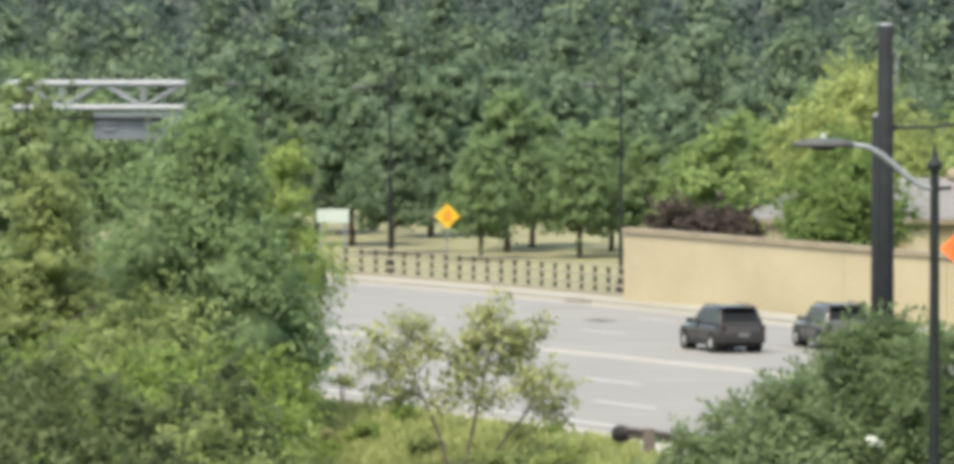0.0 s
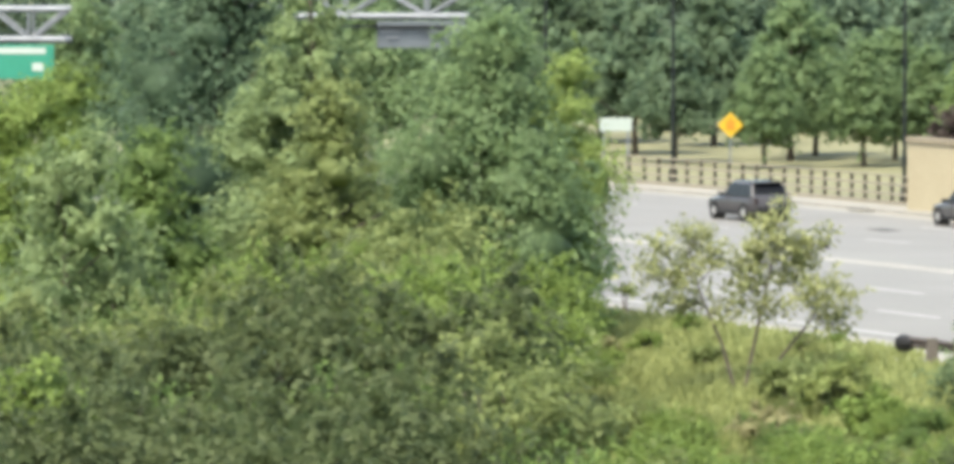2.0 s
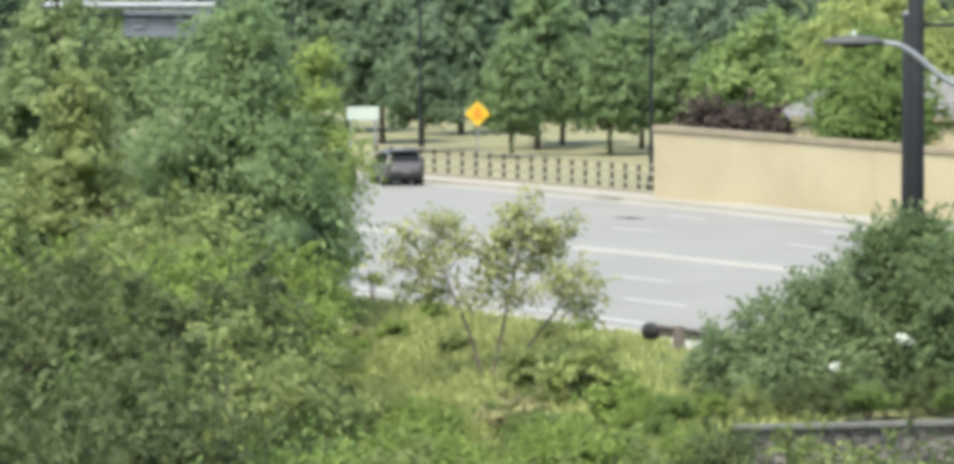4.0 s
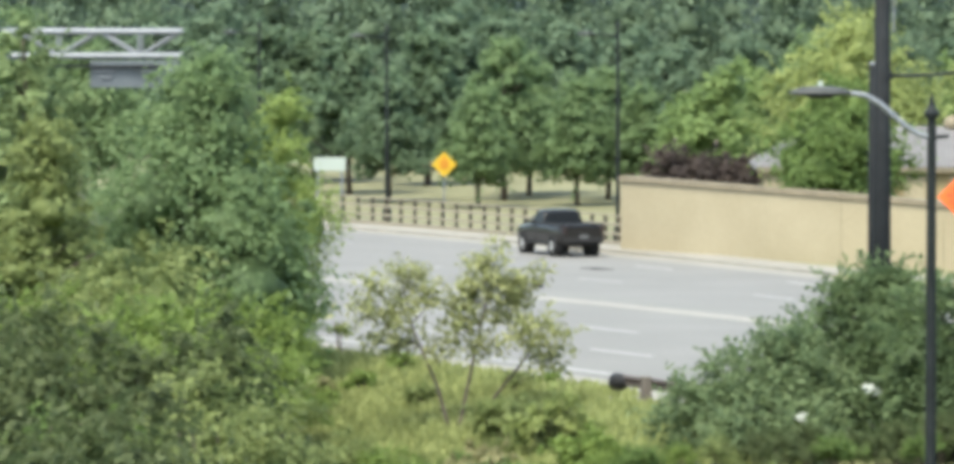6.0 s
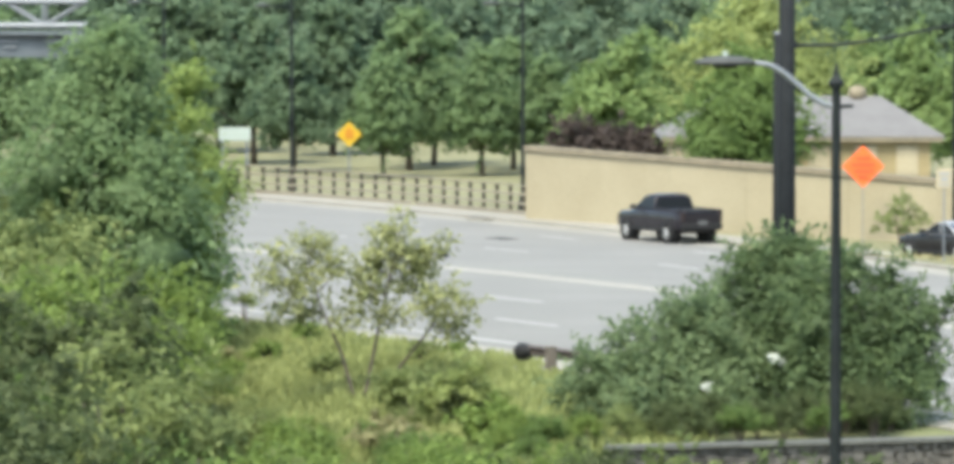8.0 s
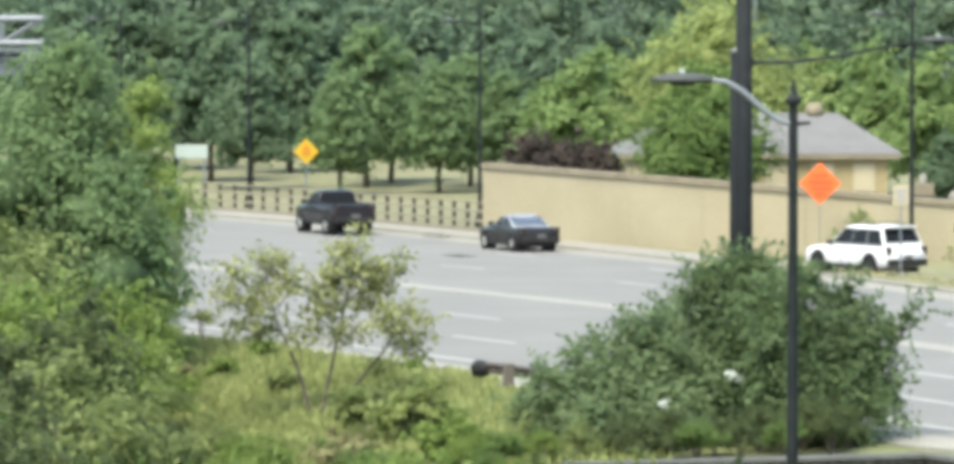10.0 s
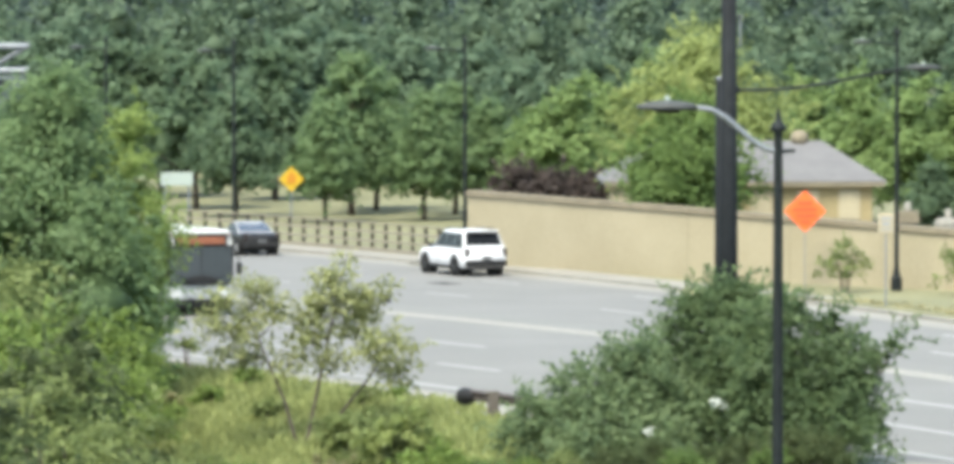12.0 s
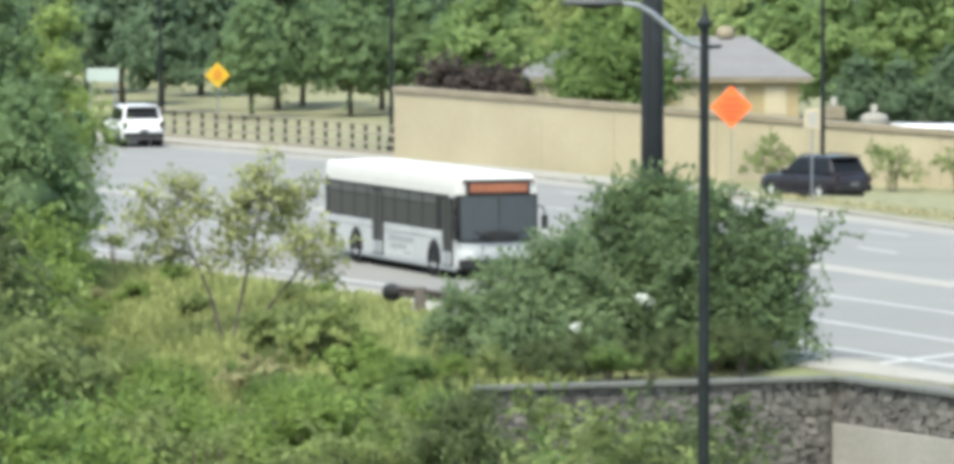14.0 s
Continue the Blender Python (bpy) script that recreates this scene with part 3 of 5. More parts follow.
sign("warning_sign", -4.4, 281.5, 0.1, 3.2, 0.04, [("sheet", diamond(2.75, 0.62), M_YSIGN), ("symbol", boxes((0, -0.03, 2.75, 0.42, 0.02, 0.42), (0, -0.03, 3.02, 0.16, 0.02, 0.2)), M_YSYM)], "yellow diamond warning sign on a post by the fence", 6)
orange = sign("work_sign", 16.95, 231.2, 0.0, 2.6, 0.02, [("sheet", diamond(3.1, 0.84), M_OSIGN),
    ("lettering", boxes(*[(dx, -0.03, 3.1 + dz, w, 0.02, 0.13) for dx, dz, w in ((0, 0.34, 0.6), (0, 0.08, 0.95), (0.04, -0.18, 0.8), (0, -0.42, 0.4))]), M_OSYM)],
    "bright orange diamond road work sign on a thin stand", 4, (0.0,))
sign("notice_board", -10.05, 283.5, 0.1, 3.0, 0.06, [("sheet", boxes((0, 0, 2.7, 1.58, 0.06, 0.66), bevel=0.02), M_WSIGN)], "pale white board sign on two posts by the pavement", 4, (-0.6, 0.6))
sign("regulatory_sign", 18.55, 212.3, 0.3, 3.4, 0.035, [("sheet", boxes((0, 0, 3.05, 0.6, 0.02, 0.76), bevel=0.006), M_TRIM), ("lettering", boxes((0, -0.02, 3.22, 0.4, 0.012, 0.1), (0, -0.02, 3.02, 0.3, 0.012, 0.14), (0, -0.02, 2.82, 0.4, 0.012, 0.06)), M_INK)], "small pale road sign on a post on the verge", 5)


# ---- overhead sign gantry on the road beyond ----
def gantry(x, y, z, length, height, h, turn, label):
    g = tagged(new("sign_gantry"), label, "gantry")
    g.matrix_basis = pose(x, y, z, 0, 0, turn)
    for yy in (0, 1.2):
        for zz in (height, height + h):
            part("chord", tube([(0, yy, zz), (length, yy, zz)], [0.16, 0.16], 8), M_GALV, g)
        k = int(length / 1.9)
        for i in range(k + 1):
            px = length * i / k
            if i % 2 == 0:
                part("upright", tube([(px, yy, height), (px, yy, height + h)], [0.07, 0.07], 6), M_GALV, g)
            if i < k:
                up = i % 2 == 0
                part("diagonal", tube([(px, yy, height + (0 if up else h)), (px + length / k, yy, height + (h if up else 0))], [0.08, 0.08], 6), M_GALV, g)
    for px in (0.3, length * 0.45):
        part("leg", tube([(px, 0.6, 0), (px, 0.6, height)], [0.28, 0.24], 10), M_GALV, g)
    part("walkway", boxes((length * 0.72, -0.2, height - 0.5, length * 0.46, 0.9, 0.1), bevel=0.02), M_POLE, g, "dark walkway")
    return g


truss = gantry(-31.5, 285, 0, 14.1, 8.1, 1.2, -4, "grey steel truss sign gantry above the road beyond")
back = part("sign_back", boxes((11.9, -0.25, 7.2, 4.4, 0.08, 1.3), bevel=0.03), M_SIGNBACK, truss, "dark grey back of a road sign")
for bx in (10.4, 12.7):
    part("brace", boxes((bx, -0.36, 7.35, 0.95, 0.12, 0.14), (bx + 0.1, -0.36, 7.05, 0.6, 0.12, 0.1), bevel=0.02), M_GALV, back, "pale bracket")
left_gantry = gantry(-58, 285, 0, 20.9, 6.95, 1.5, -4, "dark steel truss gantry with a green road sign")
gs = part("green_sign", boxes((18.2, -0.6, 5.85, 4.4, 0.1, 1.7), bevel=0.03), M_GSIGN, left_gantry, "green road sign panel")
part("lettering", boxes((18.3, -0.67, 6.4, 3.4, 0.02, 0.3)), M_WSIGN, gs)
part("arrow", boxes((19.6, -0.67, 5.6, 0.55, 0.02, 0.4)), M_WSIGN, gs)


# ---- drains and scraps on the road ----
def road_bits():
    d = tagged(new("drain_inlet"), "dark kerb drain inlet with a pale concrete frame", "drain")
    d.matrix_basis = pose(1.75, 252.0, 0, 0, 0, -62)
    part("frame", boxes((0, 0, 0.1, 1.7, 0.5, 0.12), bevel=0.02), M_CONC, d)
    # solid dark plate: the hole's shade is put into its colour
    part("opening", boxes((0, -0.06, 0.165, 1.3, 0.3, 0.02)), M_PLASTIC, d, "dark plate for the shaded opening")
    m = tagged(new("road_patch"), "dark grey utility cover set in the asphalt", "road cover")
    m.matrix_basis = pose(2.55, 235.5, 0.012, 0, 0, -62)
    part("cover", boxes((0, 0, 0, 1.5, 0.8, 0.02), bevel=0.005), M_STONE, m)
    part("grate", boxes(*[(-0.5 + 0.25 * i, 0, 0.012, 0.12, 0.6, 0.012) for i in range(5)]), M_PLASTIC, m, "dark bars")
    t = tagged(new("tyre_scrap"), "dark curled scrap of tyre lying on the road", "debris")
    t.matrix_basis = pose(0.1, 220.8, 0.01, 0, 0, -60)
    part("tread", tube([(-0.42, 0, 0.05), (-0.2, 0.1, 0.12), (0.1, 0.12, 0.1), (0.4, 0, 0.05)], [0.05, 0.1, 0.09, 0.04], 7), M_TYRE, t)


road_bits()


# ---- house behind the wall ----
def hip_roof(x0, x1, y0, y1, z0, z1, inset):
    bm = bmesh.new()
    e = [bm.verts.new(q) for q in ((x0, y0, z0), (x1, y0, z0), (x1, y1, z0), (x0, y1, z0))]
    ym = (y0 + y1) / 2
    r = [bm.verts.new((x0 + inset, ym, z1)), bm.verts.new((x1 - inset, ym, z1))]
    for f in ((e[0], e[1], r[1], r[0]), (e[1], e[2], r[1]), (e[2], e[3], r[0], r[1]), (e[3], e[0], r[0]), (e[3], e[2], e[1], e[0])):
        bm.faces.new(f)
    lo = [bm.verts.new((v.co.x, v.co.y, z0 - 0.15)) for v in e]
    for i in range(4):
        bm.faces.new((e[i], lo[i], lo[(i + 1) % 4], e[(i + 1) % 4]))
    return bm


def build_house():
    h = tagged(new("house"), "single-storey tan house with a grey hip roof", "house")
    x0, x1, y0, y1 = 9.75, 21.55, 249.2, 257.2
    part("wall", boxes(((x0 + x1) / 2, (y0 + y1) / 2, 1.9, x1 - x0 - 0.7, y1 - y0 - 0.7, 3.9)), M_HOUSE, h)
    roof = part("roof", hip_roof(x0 - 0.2, x1 + 0.25, y0, y1, 3.76, 5.4, 2.5), M_ROOF, h)
    part("roof_vent", tube([(18.3, 253.2, 5.25), (18.3, 253.2, 5.55), (18.3, 253.2, 5.75), (18.3, 253.2, 5.85)], [0.4, 0.42, 0.34, 0.16], 12), M_CAP, roof, "pale rounded roof vent", True)
    part("fascia", boxes(((x0 + x1) / 2, y0 + 0.02, 3.6, x1 - x0 + 0.3, 0.06, 0.2)), M_CAP, h)
    for wx in (10.4, 12.6, 16.4, 18.4, 20.2):
        w = part("window", boxes((wx, y0 + 0.33, 2.7, 0.95, 0.08, 1.3)), M_TRIM, h, "cream framed window")
        part("pane", boxes((wx, y0 + 0.28, 2.7, 0.8, 0.03, 1.15)), M_TRIM, w)


build_house()


def gate_pier(x, y, wide, top, dome):
    g = tagged(new("gate_pier"), "tan stone gate pier with a broad cap behind the wall", "pier", "piers behind the wall")
    g.matrix_basis = pose(x, y, 0)
    r = wide / 2
    part("shaft", boxes((0, 0, (top - 0.5) / 2, wide * 0.86, wide * 0.86, top - 0.5), bevel=0.03), M_CAP, g)
    if dome:
        part("cap", tube([(0, 0, top - 0.5), (0, 0, top - 0.38), (0, 0, top - 0.2), (0, 0, top - 0.05), (0, 0, top)], [r * 0.9, r, r, r * 0.82, r * 0.5], 16), M_CONC, g, "rounded pale cap")
    else:
        part("cap", boxes((0, 0, top - 0.42, wide, wide, 0.16), (0, 0, top - 0.18, wide * 0.94, wide * 0.94, 0.34), bevel=0.03), M_CAP, g, "square stepped cap")
    part("finial", tube([(0, 0, top), (0, 0, top + 0.08), (0, 0, top + 0.3), (0, 0, top + 0.36)], [0.2, 0.13, 0.15, 0.06], 10), M_CONC, g, "small pale finial", True)


gate_pier(21.3, 233.8, 0.9, 3.03, False)
gate_pier(22.9, 233.3, 1.15, 2.76, True)


# ---- retaining wall of rubble stone, below the road ----
def build_retaining_wall():
    w = tagged(new("retaining_wall"), "rough rubble stone retaining wall with a pale coping", "wall", kind="structure")
    runs = [((4.0, 134.36), (12.55, 137.0), -4.0, False), ((12.6, 137.0), (16.6, 129.3), -1.0, True), ((16.6, 129.3), (24, 115), -1.0, True)]
    part("corner_block", boxes((12.63, 137.13, -0.55, 0.3, 0.3, 1.08)), M_MORTAR, w)
    rnd = random.Random(5)
    stone = []
    for k in range(7):
        bm = boxes((0, 0, 0, 0.16 + 0.03 * k, 0.14, 0.12 + 0.02 * (k % 3)), bevel=0.03)
        for v in bm.verts:
            v.co += Vector((rnd.uniform(-.03, .03), rnd.uniform(-.02, .02), rnd.uniform(-.025, .025)))
        me = bpy.data.meshes.new("stone")
        bm.to_mesh(me)
        bm.free()
        me.materials.append(M_STONE)
        stone.append(me)
    made, rest_v, rest_f = 0, [], []
    for a, b, low, conc in runs:
        a, b = np.array(a), np.array(b)
        d = (b - a) / np.linalg.norm(b - a)
        length = np.linalg.norm(b - a)
        ang = math.degrees(math.atan2(d[1], d[0]))
        mid = (a + b) / 2
        core = part("core", boxes((0, 0.22, (low - 0.02) / 2, length, 0.4, -low - 0.02)), M_MORTAR, w)
        core.matrix_basis = pose(mid[0], mid[1], 0.0, 0, 0, ang)
        cop = part("coping", boxes((0, 0.12, 0.045, length + 0.1, 0.6, 0.11), bevel=0.02), M_COPING, w)
        cop.matrix_basis = pose(mid[0], mid[1], 0.0, 0, 0, ang)
        if conc:
            base = part("concrete_base", boxes((0, 0.14, low - 1.8, length, 0.6, 3.6), bevel=0.02), M_CONC, w, "pale concrete lower wall")
            base.matrix_basis = pose(mid[0], mid[1], 0.0, 0, 0, ang)
        z = -0.12
        while z > max(low, -2.6) + 0.06:
            s = rnd.uniform(0.1, 0.4) if conc else 0.1 + rnd.uniform(0, 0.2)
            while s < min(length, 21) - 0.15:
                k = rnd.randrange(7)
                q = a + d * s
                m = pose(q[0], q[1], z + rnd.uniform(-.03, .03), rnd.uniform(-9, 9), rnd.uniform(-14, 14), ang + rnd.uniform(-6, 6))
                if z > -1.35 and s > length - 5.2 and a[0] < 13 and made < 300:
                    ob = new("stone", stone[k])
                    ob.matrix_basis = m
                    ob.parent = w
                    made += 1
                else:
                    n = len(rest_v)
                    rest_v += [tuple(m @ v.co) for v in stone[k].vertices]
                    rest_f += [tuple(n + i for i in p.vertices) for p in stone[k].polygons]
                s += 0.2 + 0.03 * k
            z -= 0.155
    rest = new("rubble", mesh_of("rubble", rest_v, rest_f, M_STONE_REST))
    rest.parent = w
    tagged(rest, kind="stuff")


def loft(sections):
    """A closed skin through rings of equal count."""
    bm = bmesh.new()
    rings = [[bm.verts.new(q) for q in s] for s in sections]
    n = len(rings[0])
    for r0, r1 in zip(rings, rings[1:]):
        for k in range(n):
            bm.faces.new((r0[k], r0[(k + 1) % n], r1[(k + 1) % n], r1[k]))
    bm.faces.new(rings[0][::-1])
    bm.faces.new(rings[-1])
    bmesh.ops.recalc_face_normals(bm, faces=bm.faces)
    return bm


# ---- guard rail ----
def build_guard_rail():
    g = tagged(new("guard_rail"), "weathered dark steel guard rail with a rounded end", "guard rail")
    s0 = EDGE_NEAR.near(7.1, 161.6)[0]
    pts = [EDGE_NEAR.aside(s0 + 0.5 * i, -5.0 + 0.03 * i) for i in range(26)]
    prof = [(0.0, 0.48), (0.08, 0.53), (0.08, 0.58), (0.0, 0.63), (0.08, 0.68), (0.08, 0.73), (0.0, 0.78)]
    prof = [(-o, z) for o, z in prof] + [(0.04 - o, z) for o, z in prof[::-1]]
    d = EDGE_NEAR.along(s0 + 6)
    nrm = np.array([-d[1], d[0]])
    part("beam", loft([[(*(q + nrm * o), z) for o, z in prof] for q in pts]), M_OLDSTEEL, g, "dull brown-grey corrugated steel beam")
    for i in range(4, 26, 5):
        q = pts[i] - nrm * 0.26
        post = part("post", boxes((0, 0, 0.3, 0.24, 0.26, 1.1), bevel=0.02), M_OLDWOOD, g, "weathered wooden post")
        post.matrix_basis = pose(q[0], q[1], 0, 0, 0, math.degrees(math.atan2(d[1], d[0])))
    q, e = pts[0], d
    part("end_terminal", tube([(*(q - e * 0.3), 0.56), (*(q - e * 0.22), 0.56), (*(q + e * 0.1), 0.58), (*(q + e * 0.45), 0.6)], [0.14, 0.26, 0.23, 0.1], 12), M_PLASTIC, g, "dark rounded end terminal")


build_guard_rail()


# ---- plants ----
def crown_arrays(seed, lobes, count, size, clump=0.3, aspect=2.1, droop=0.15, inner=0.55, tuft=26):
    """Leaf faces of a crown: lobes of clumps of leaves, uneven, with gaps."""
    r = np.random.default_rng(seed)
    lobes = np.array(lobes, float)
    area = lobes[:, 3] ** 2
    per = np.maximum(1, (count * area / area.sum()).astype(int))
    cen, out = [], []
    for (cx, cy, cz, rad), k in zip(lobes, per):
        nc = max(4, int(k / tuft))
        u = r.normal(size=(nc, 3))
        u /= np.linalg.norm(u, axis=1)[:, None]
        u[:, 2] = np.where(u[:, 2] < -0.55, -u[:, 2], u[:, 2])
        cc = np.array([cx, cy, cz]) + u * rad * r.uniform(inner, 1.04, (nc, 1)) * np.array([1, 1, 0.9])
        which = r.integers(0, nc, k)
        q = r.normal(size=(k, 3)) * rad * clump * 0.5
        cen.append(cc[which] + q * np.array([1, 1, 0.75]))
        out.append(u[which])
    c, o = np.concatenate(cen), np.concatenate(out)
    n = len(c)
    nrm = o * 1.1 + r.normal(size=(n, 3)) * 0.42 + np.array([0, 0, 0.5])
    nrm /= np.linalg.norm(nrm, axis=1)[:, None]
    a = np.cross(nrm, r.normal(size=(n, 3)))
    a /= np.linalg.norm(a, axis=1)[:, None]
    b = np.cross(nrm, a)
    s = size * 0.84 * r.uniform(0.6, 1.3, (n, 1))
    fold = nrm * s * 0.18
    v = np.stack([c - a * s * aspect / 2, c - b * s / 2 + fold - a * s * 0.1, c + a * s * aspect / 2 - np.array([0, 0, droop]) * s, c + b * s / 2 + fold - a * s * 0.1], 1)
    return v.reshape(-1, 3), np.arange(4 * n).reshape(-1, 4)


def ball():
    """Corners and triangles of a small round lump."""
    bm = bmesh.new()
    bmesh.ops.create_icosphere(bm, subdivisions=2, radius=1.0)
    v = np.array([q.co[:] for q in bm.verts])
    f = np.array([[q.index for q in g.verts] for g in bm.faces])
    bm.free()
    return v, f


BALL = ball()


def core_arrays(seed, lobes, shrink=0.8):
    """Uneven inner masses standing for dense foliage, one to a lobe, added to lighten the dark gaps."""
    r = np.random.default_rng(seed + 500)
    v, f = BALL
    vs, fs = [], []
    for i, (cx, cy, cz, rad) in enumerate(lobes):
        k = rad * shrink * r.uniform(0.45, 1.2, (len(v), 1))
        vs.append(np.array([cx, cy, cz]) + v * k * np.array([1, 1, 0.88]))
        fs.append(f + i * len(v))
    return np.concatenate(vs), np.concatenate(fs)


def shoot_arrays(seed, lobes, count, length, size, per=9):
    """Leaves set along thin shoots that stand out of the crown."""
    r = np.random.default_rng(seed + 900)
    lobes = np.array(lobes, float)
    w = lobes[:, 3] ** 1.5
    pick = r.choice(len(lobes), count, p=w / w.sum())
    d = r.normal(size=(count, 3)) + np.array([0, 0, 0.75])
    d /= np.linalg.norm(d, axis=1)[:, None]
    start = lobes[pick, :3] + d * lobes[pick, 3:4] * 0.8
    along = np.tile(np.linspace(0.05, 1.0, per), count)[:, None] * np.repeat(length * r.uniform(0.5, 1.15, (count, 1)), per, 0)
    d, start = np.repeat(d, per, 0), np.repeat(start, per, 0)
    n = len(d)
    side = np.cross(d, r.normal(size=(n, 3)))
    side /= np.linalg.norm(side, axis=1)[:, None]
    a = d * 0.75 + side * 0.8
    a /= np.linalg.norm(a, axis=1)[:, None]
    b = np.cross(a, r.normal(size=(n, 3)) * 0.5 + np.array([0, -0.6, 0.5]))
    b /= np.linalg.norm(b, axis=1)[:, None]
    c = start + d * along + np.array([0, 0, -0.25]) * along ** 2 / length
    s = size * 0.84 * r.uniform(0.7, 1.25, (n, 1))
    v = np.stack([c, c + a * s - b * s * 0.42, c + a * s * 2.1 - np.array([0, 0, 0.25]) * s, c + a * s + b * s * 0.42], 1)
    return v.reshape(-1, 3), np.arange(4 * n).reshape(-1, 4)


def joined(*pairs):
    """Several sets of faces as one."""
    vs, fs, k = [], [], 0
    for v, f in pairs:
        vs.append(v)
        fs.append(f + k)
        k += len(v)
    return np.concatenate(vs), np.concatenate(fs)


def leaf_mesh(name, v, f, mat, core=None):
    """Leaves as four-cornered faces, with inner masses of triangles if given."""
    me = bpy.data.meshes.new(name)
    tv, tf = core if core else (np.zeros((0, 3)), np.zeros((0, 3), int))
    k, m = len(f), len(tf)
    me.vertices.add(len(v) + len(tv))
    me.vertices.foreach_set("co", np.concatenate([v, tv]).astype(np.float32).ravel())
    me.loops.add(4 * k + 3 * m)
    me.loops.foreach_set("vertex_index", np.concatenate([np.asarray(f).ravel(), (tf + len(v)).ravel()]).astype(np.int32))
    me.polygons.add(k + m)
    me.polygons.foreach_set("loop_start", np.concatenate([np.arange(0, 4 * k, 4), 4 * k + np.arange(0, 3 * m, 3)]).astype(np.int32))
    me.update(calc_edges=True)
    me.materials.append(mat)
    return me


def limb_mesh(seed, height, r0, crown, spread, levels=7):
    """Trunk with tapering limbs."""
    rnd = random.Random(seed)
    bend = [(rnd.uniform(-.04, .04) * height * k / 4, rnd.uniform(-.04, .04) * height * k / 4, height * k / 5) for k in range(6)]
    bm = tube(bend, [r0 * 1.25, r0, r0 * 0.85, r0 * 0.65, r0 * 0.42, r0 * 0.18], 8)
    for i in range(levels):
        w = crown + (0.92 - crown) * i / levels
        k = min(4, int(w * 5))
        p0 = Vector(bend[k]).lerp(Vector(bend[k + 1]), w * 5 - k)
        a = rnd.uniform(0, 6.283)
        reach = spread * (1.05 - 0.5 * w) * rnd.uniform(0.7, 1.0)
        p1 = p0 + Vector((math.cos(a) * reach * 0.5, math.sin(a) * reach * 0.5, reach * 0.35))
        p2 = p0 + Vector((math.cos(a + .2) * reach, math.sin(a + .2) * reach, reach * rnd.uniform(0.5, 0.9)))
        rr = r0 * (1 - w) * 0.7 + 0.015
        tube([p0, p1, p2], [rr, rr * 0.7, rr * 0.2], 6, bm)
    return bm


def sprigs(r, lobes, n):
    """Adds small tufts that break the outline of the lobes."""
    more = []
    for _ in range(n):
        cx, cy, cz, rad = r.choice(lobes)
        a, e = r.uniform(0, 6.283), r.uniform(-0.2, 1.3)
        k = rad * r.uniform(0.95, 1.2)
        more.append((cx + math.cos(a) * math.cos(e) * k, cy + math.sin(a) * math.cos(e) * k, cz + math.sin(e) * k, rad * r.uniform(0.22, 0.38)))
    return lobes + more


def lobes_round(seed, height, base, width, n=14):
    """Lobes filling a rounded crown from base to height."""
    r = random.Random(seed)
    out = []
    for i in range(n):
        w = (i + 0.5) / n
        z = base + (height - base) * w
        prof = math.sin(math.pi * min(1, 0.18 + 0.82 * w) ** 0.8) if w > 0.02 else 0.5
        rad = width / 2 * max(0.25, prof)
        a = i * 2.4 + r.uniform(-.4, .4)
        q = rad * r.uniform(0.3, 0.72)
        out.append((math.cos(a) * q, math.sin(a) * q, z, max(0.18 * width, rad * r.uniform(0.45, 0.62))))
    return sprigs(r, out, n)


def lobes_cone(seed, height, base, width, n=16):
    r = random.Random(seed)
    out = []
    for i in range(n):
        w = (i + 0.3) / n
        rad = width / 2 * (1 - w) ** 0.6 * (0.75 + 0.25 * min(1, w * 6)) + 0.2
        a = i * 2.4 + r.uniform(-.4, .4)
        q = rad * r.uniform(0.35, 0.7)
        out.append((math.cos(a) * q, math.sin(a) * q, base + (height - base) * w, max(0.35, rad * 0.55)))
    return sprigs(r, out, n)


def tree(seed, height, base, width, leaf_mat, label, count=3500, size=0.26, shape="round", trunk_r=None, name="tree", category="tree", n=14, clump=0.34):
    t = tagged(new(name), label, category)
    lobes = (lobes_round if shape == "round" else lobes_cone)(seed, height * 0.93, base, width, n)
    part("trunk", limb_mesh(seed, height * 0.88, trunk_r or height * 0.018, max(0.1, base / height), width * 0.42, 9), M_BARK, t, "brown-grey trunk and limbs", True)
    v, f = joined(crown_arrays(seed, lobes, count, size, clump, inner=0.68, tuft=14), shoot_arrays(seed, lobes, count // 80, width * 0.13, size))
    ob = new("crown", leaf_mesh("crown", v, f, leaf_mat, core_arrays(seed, lobes[:n], 0.58)))
    ob.parent = t
    return t


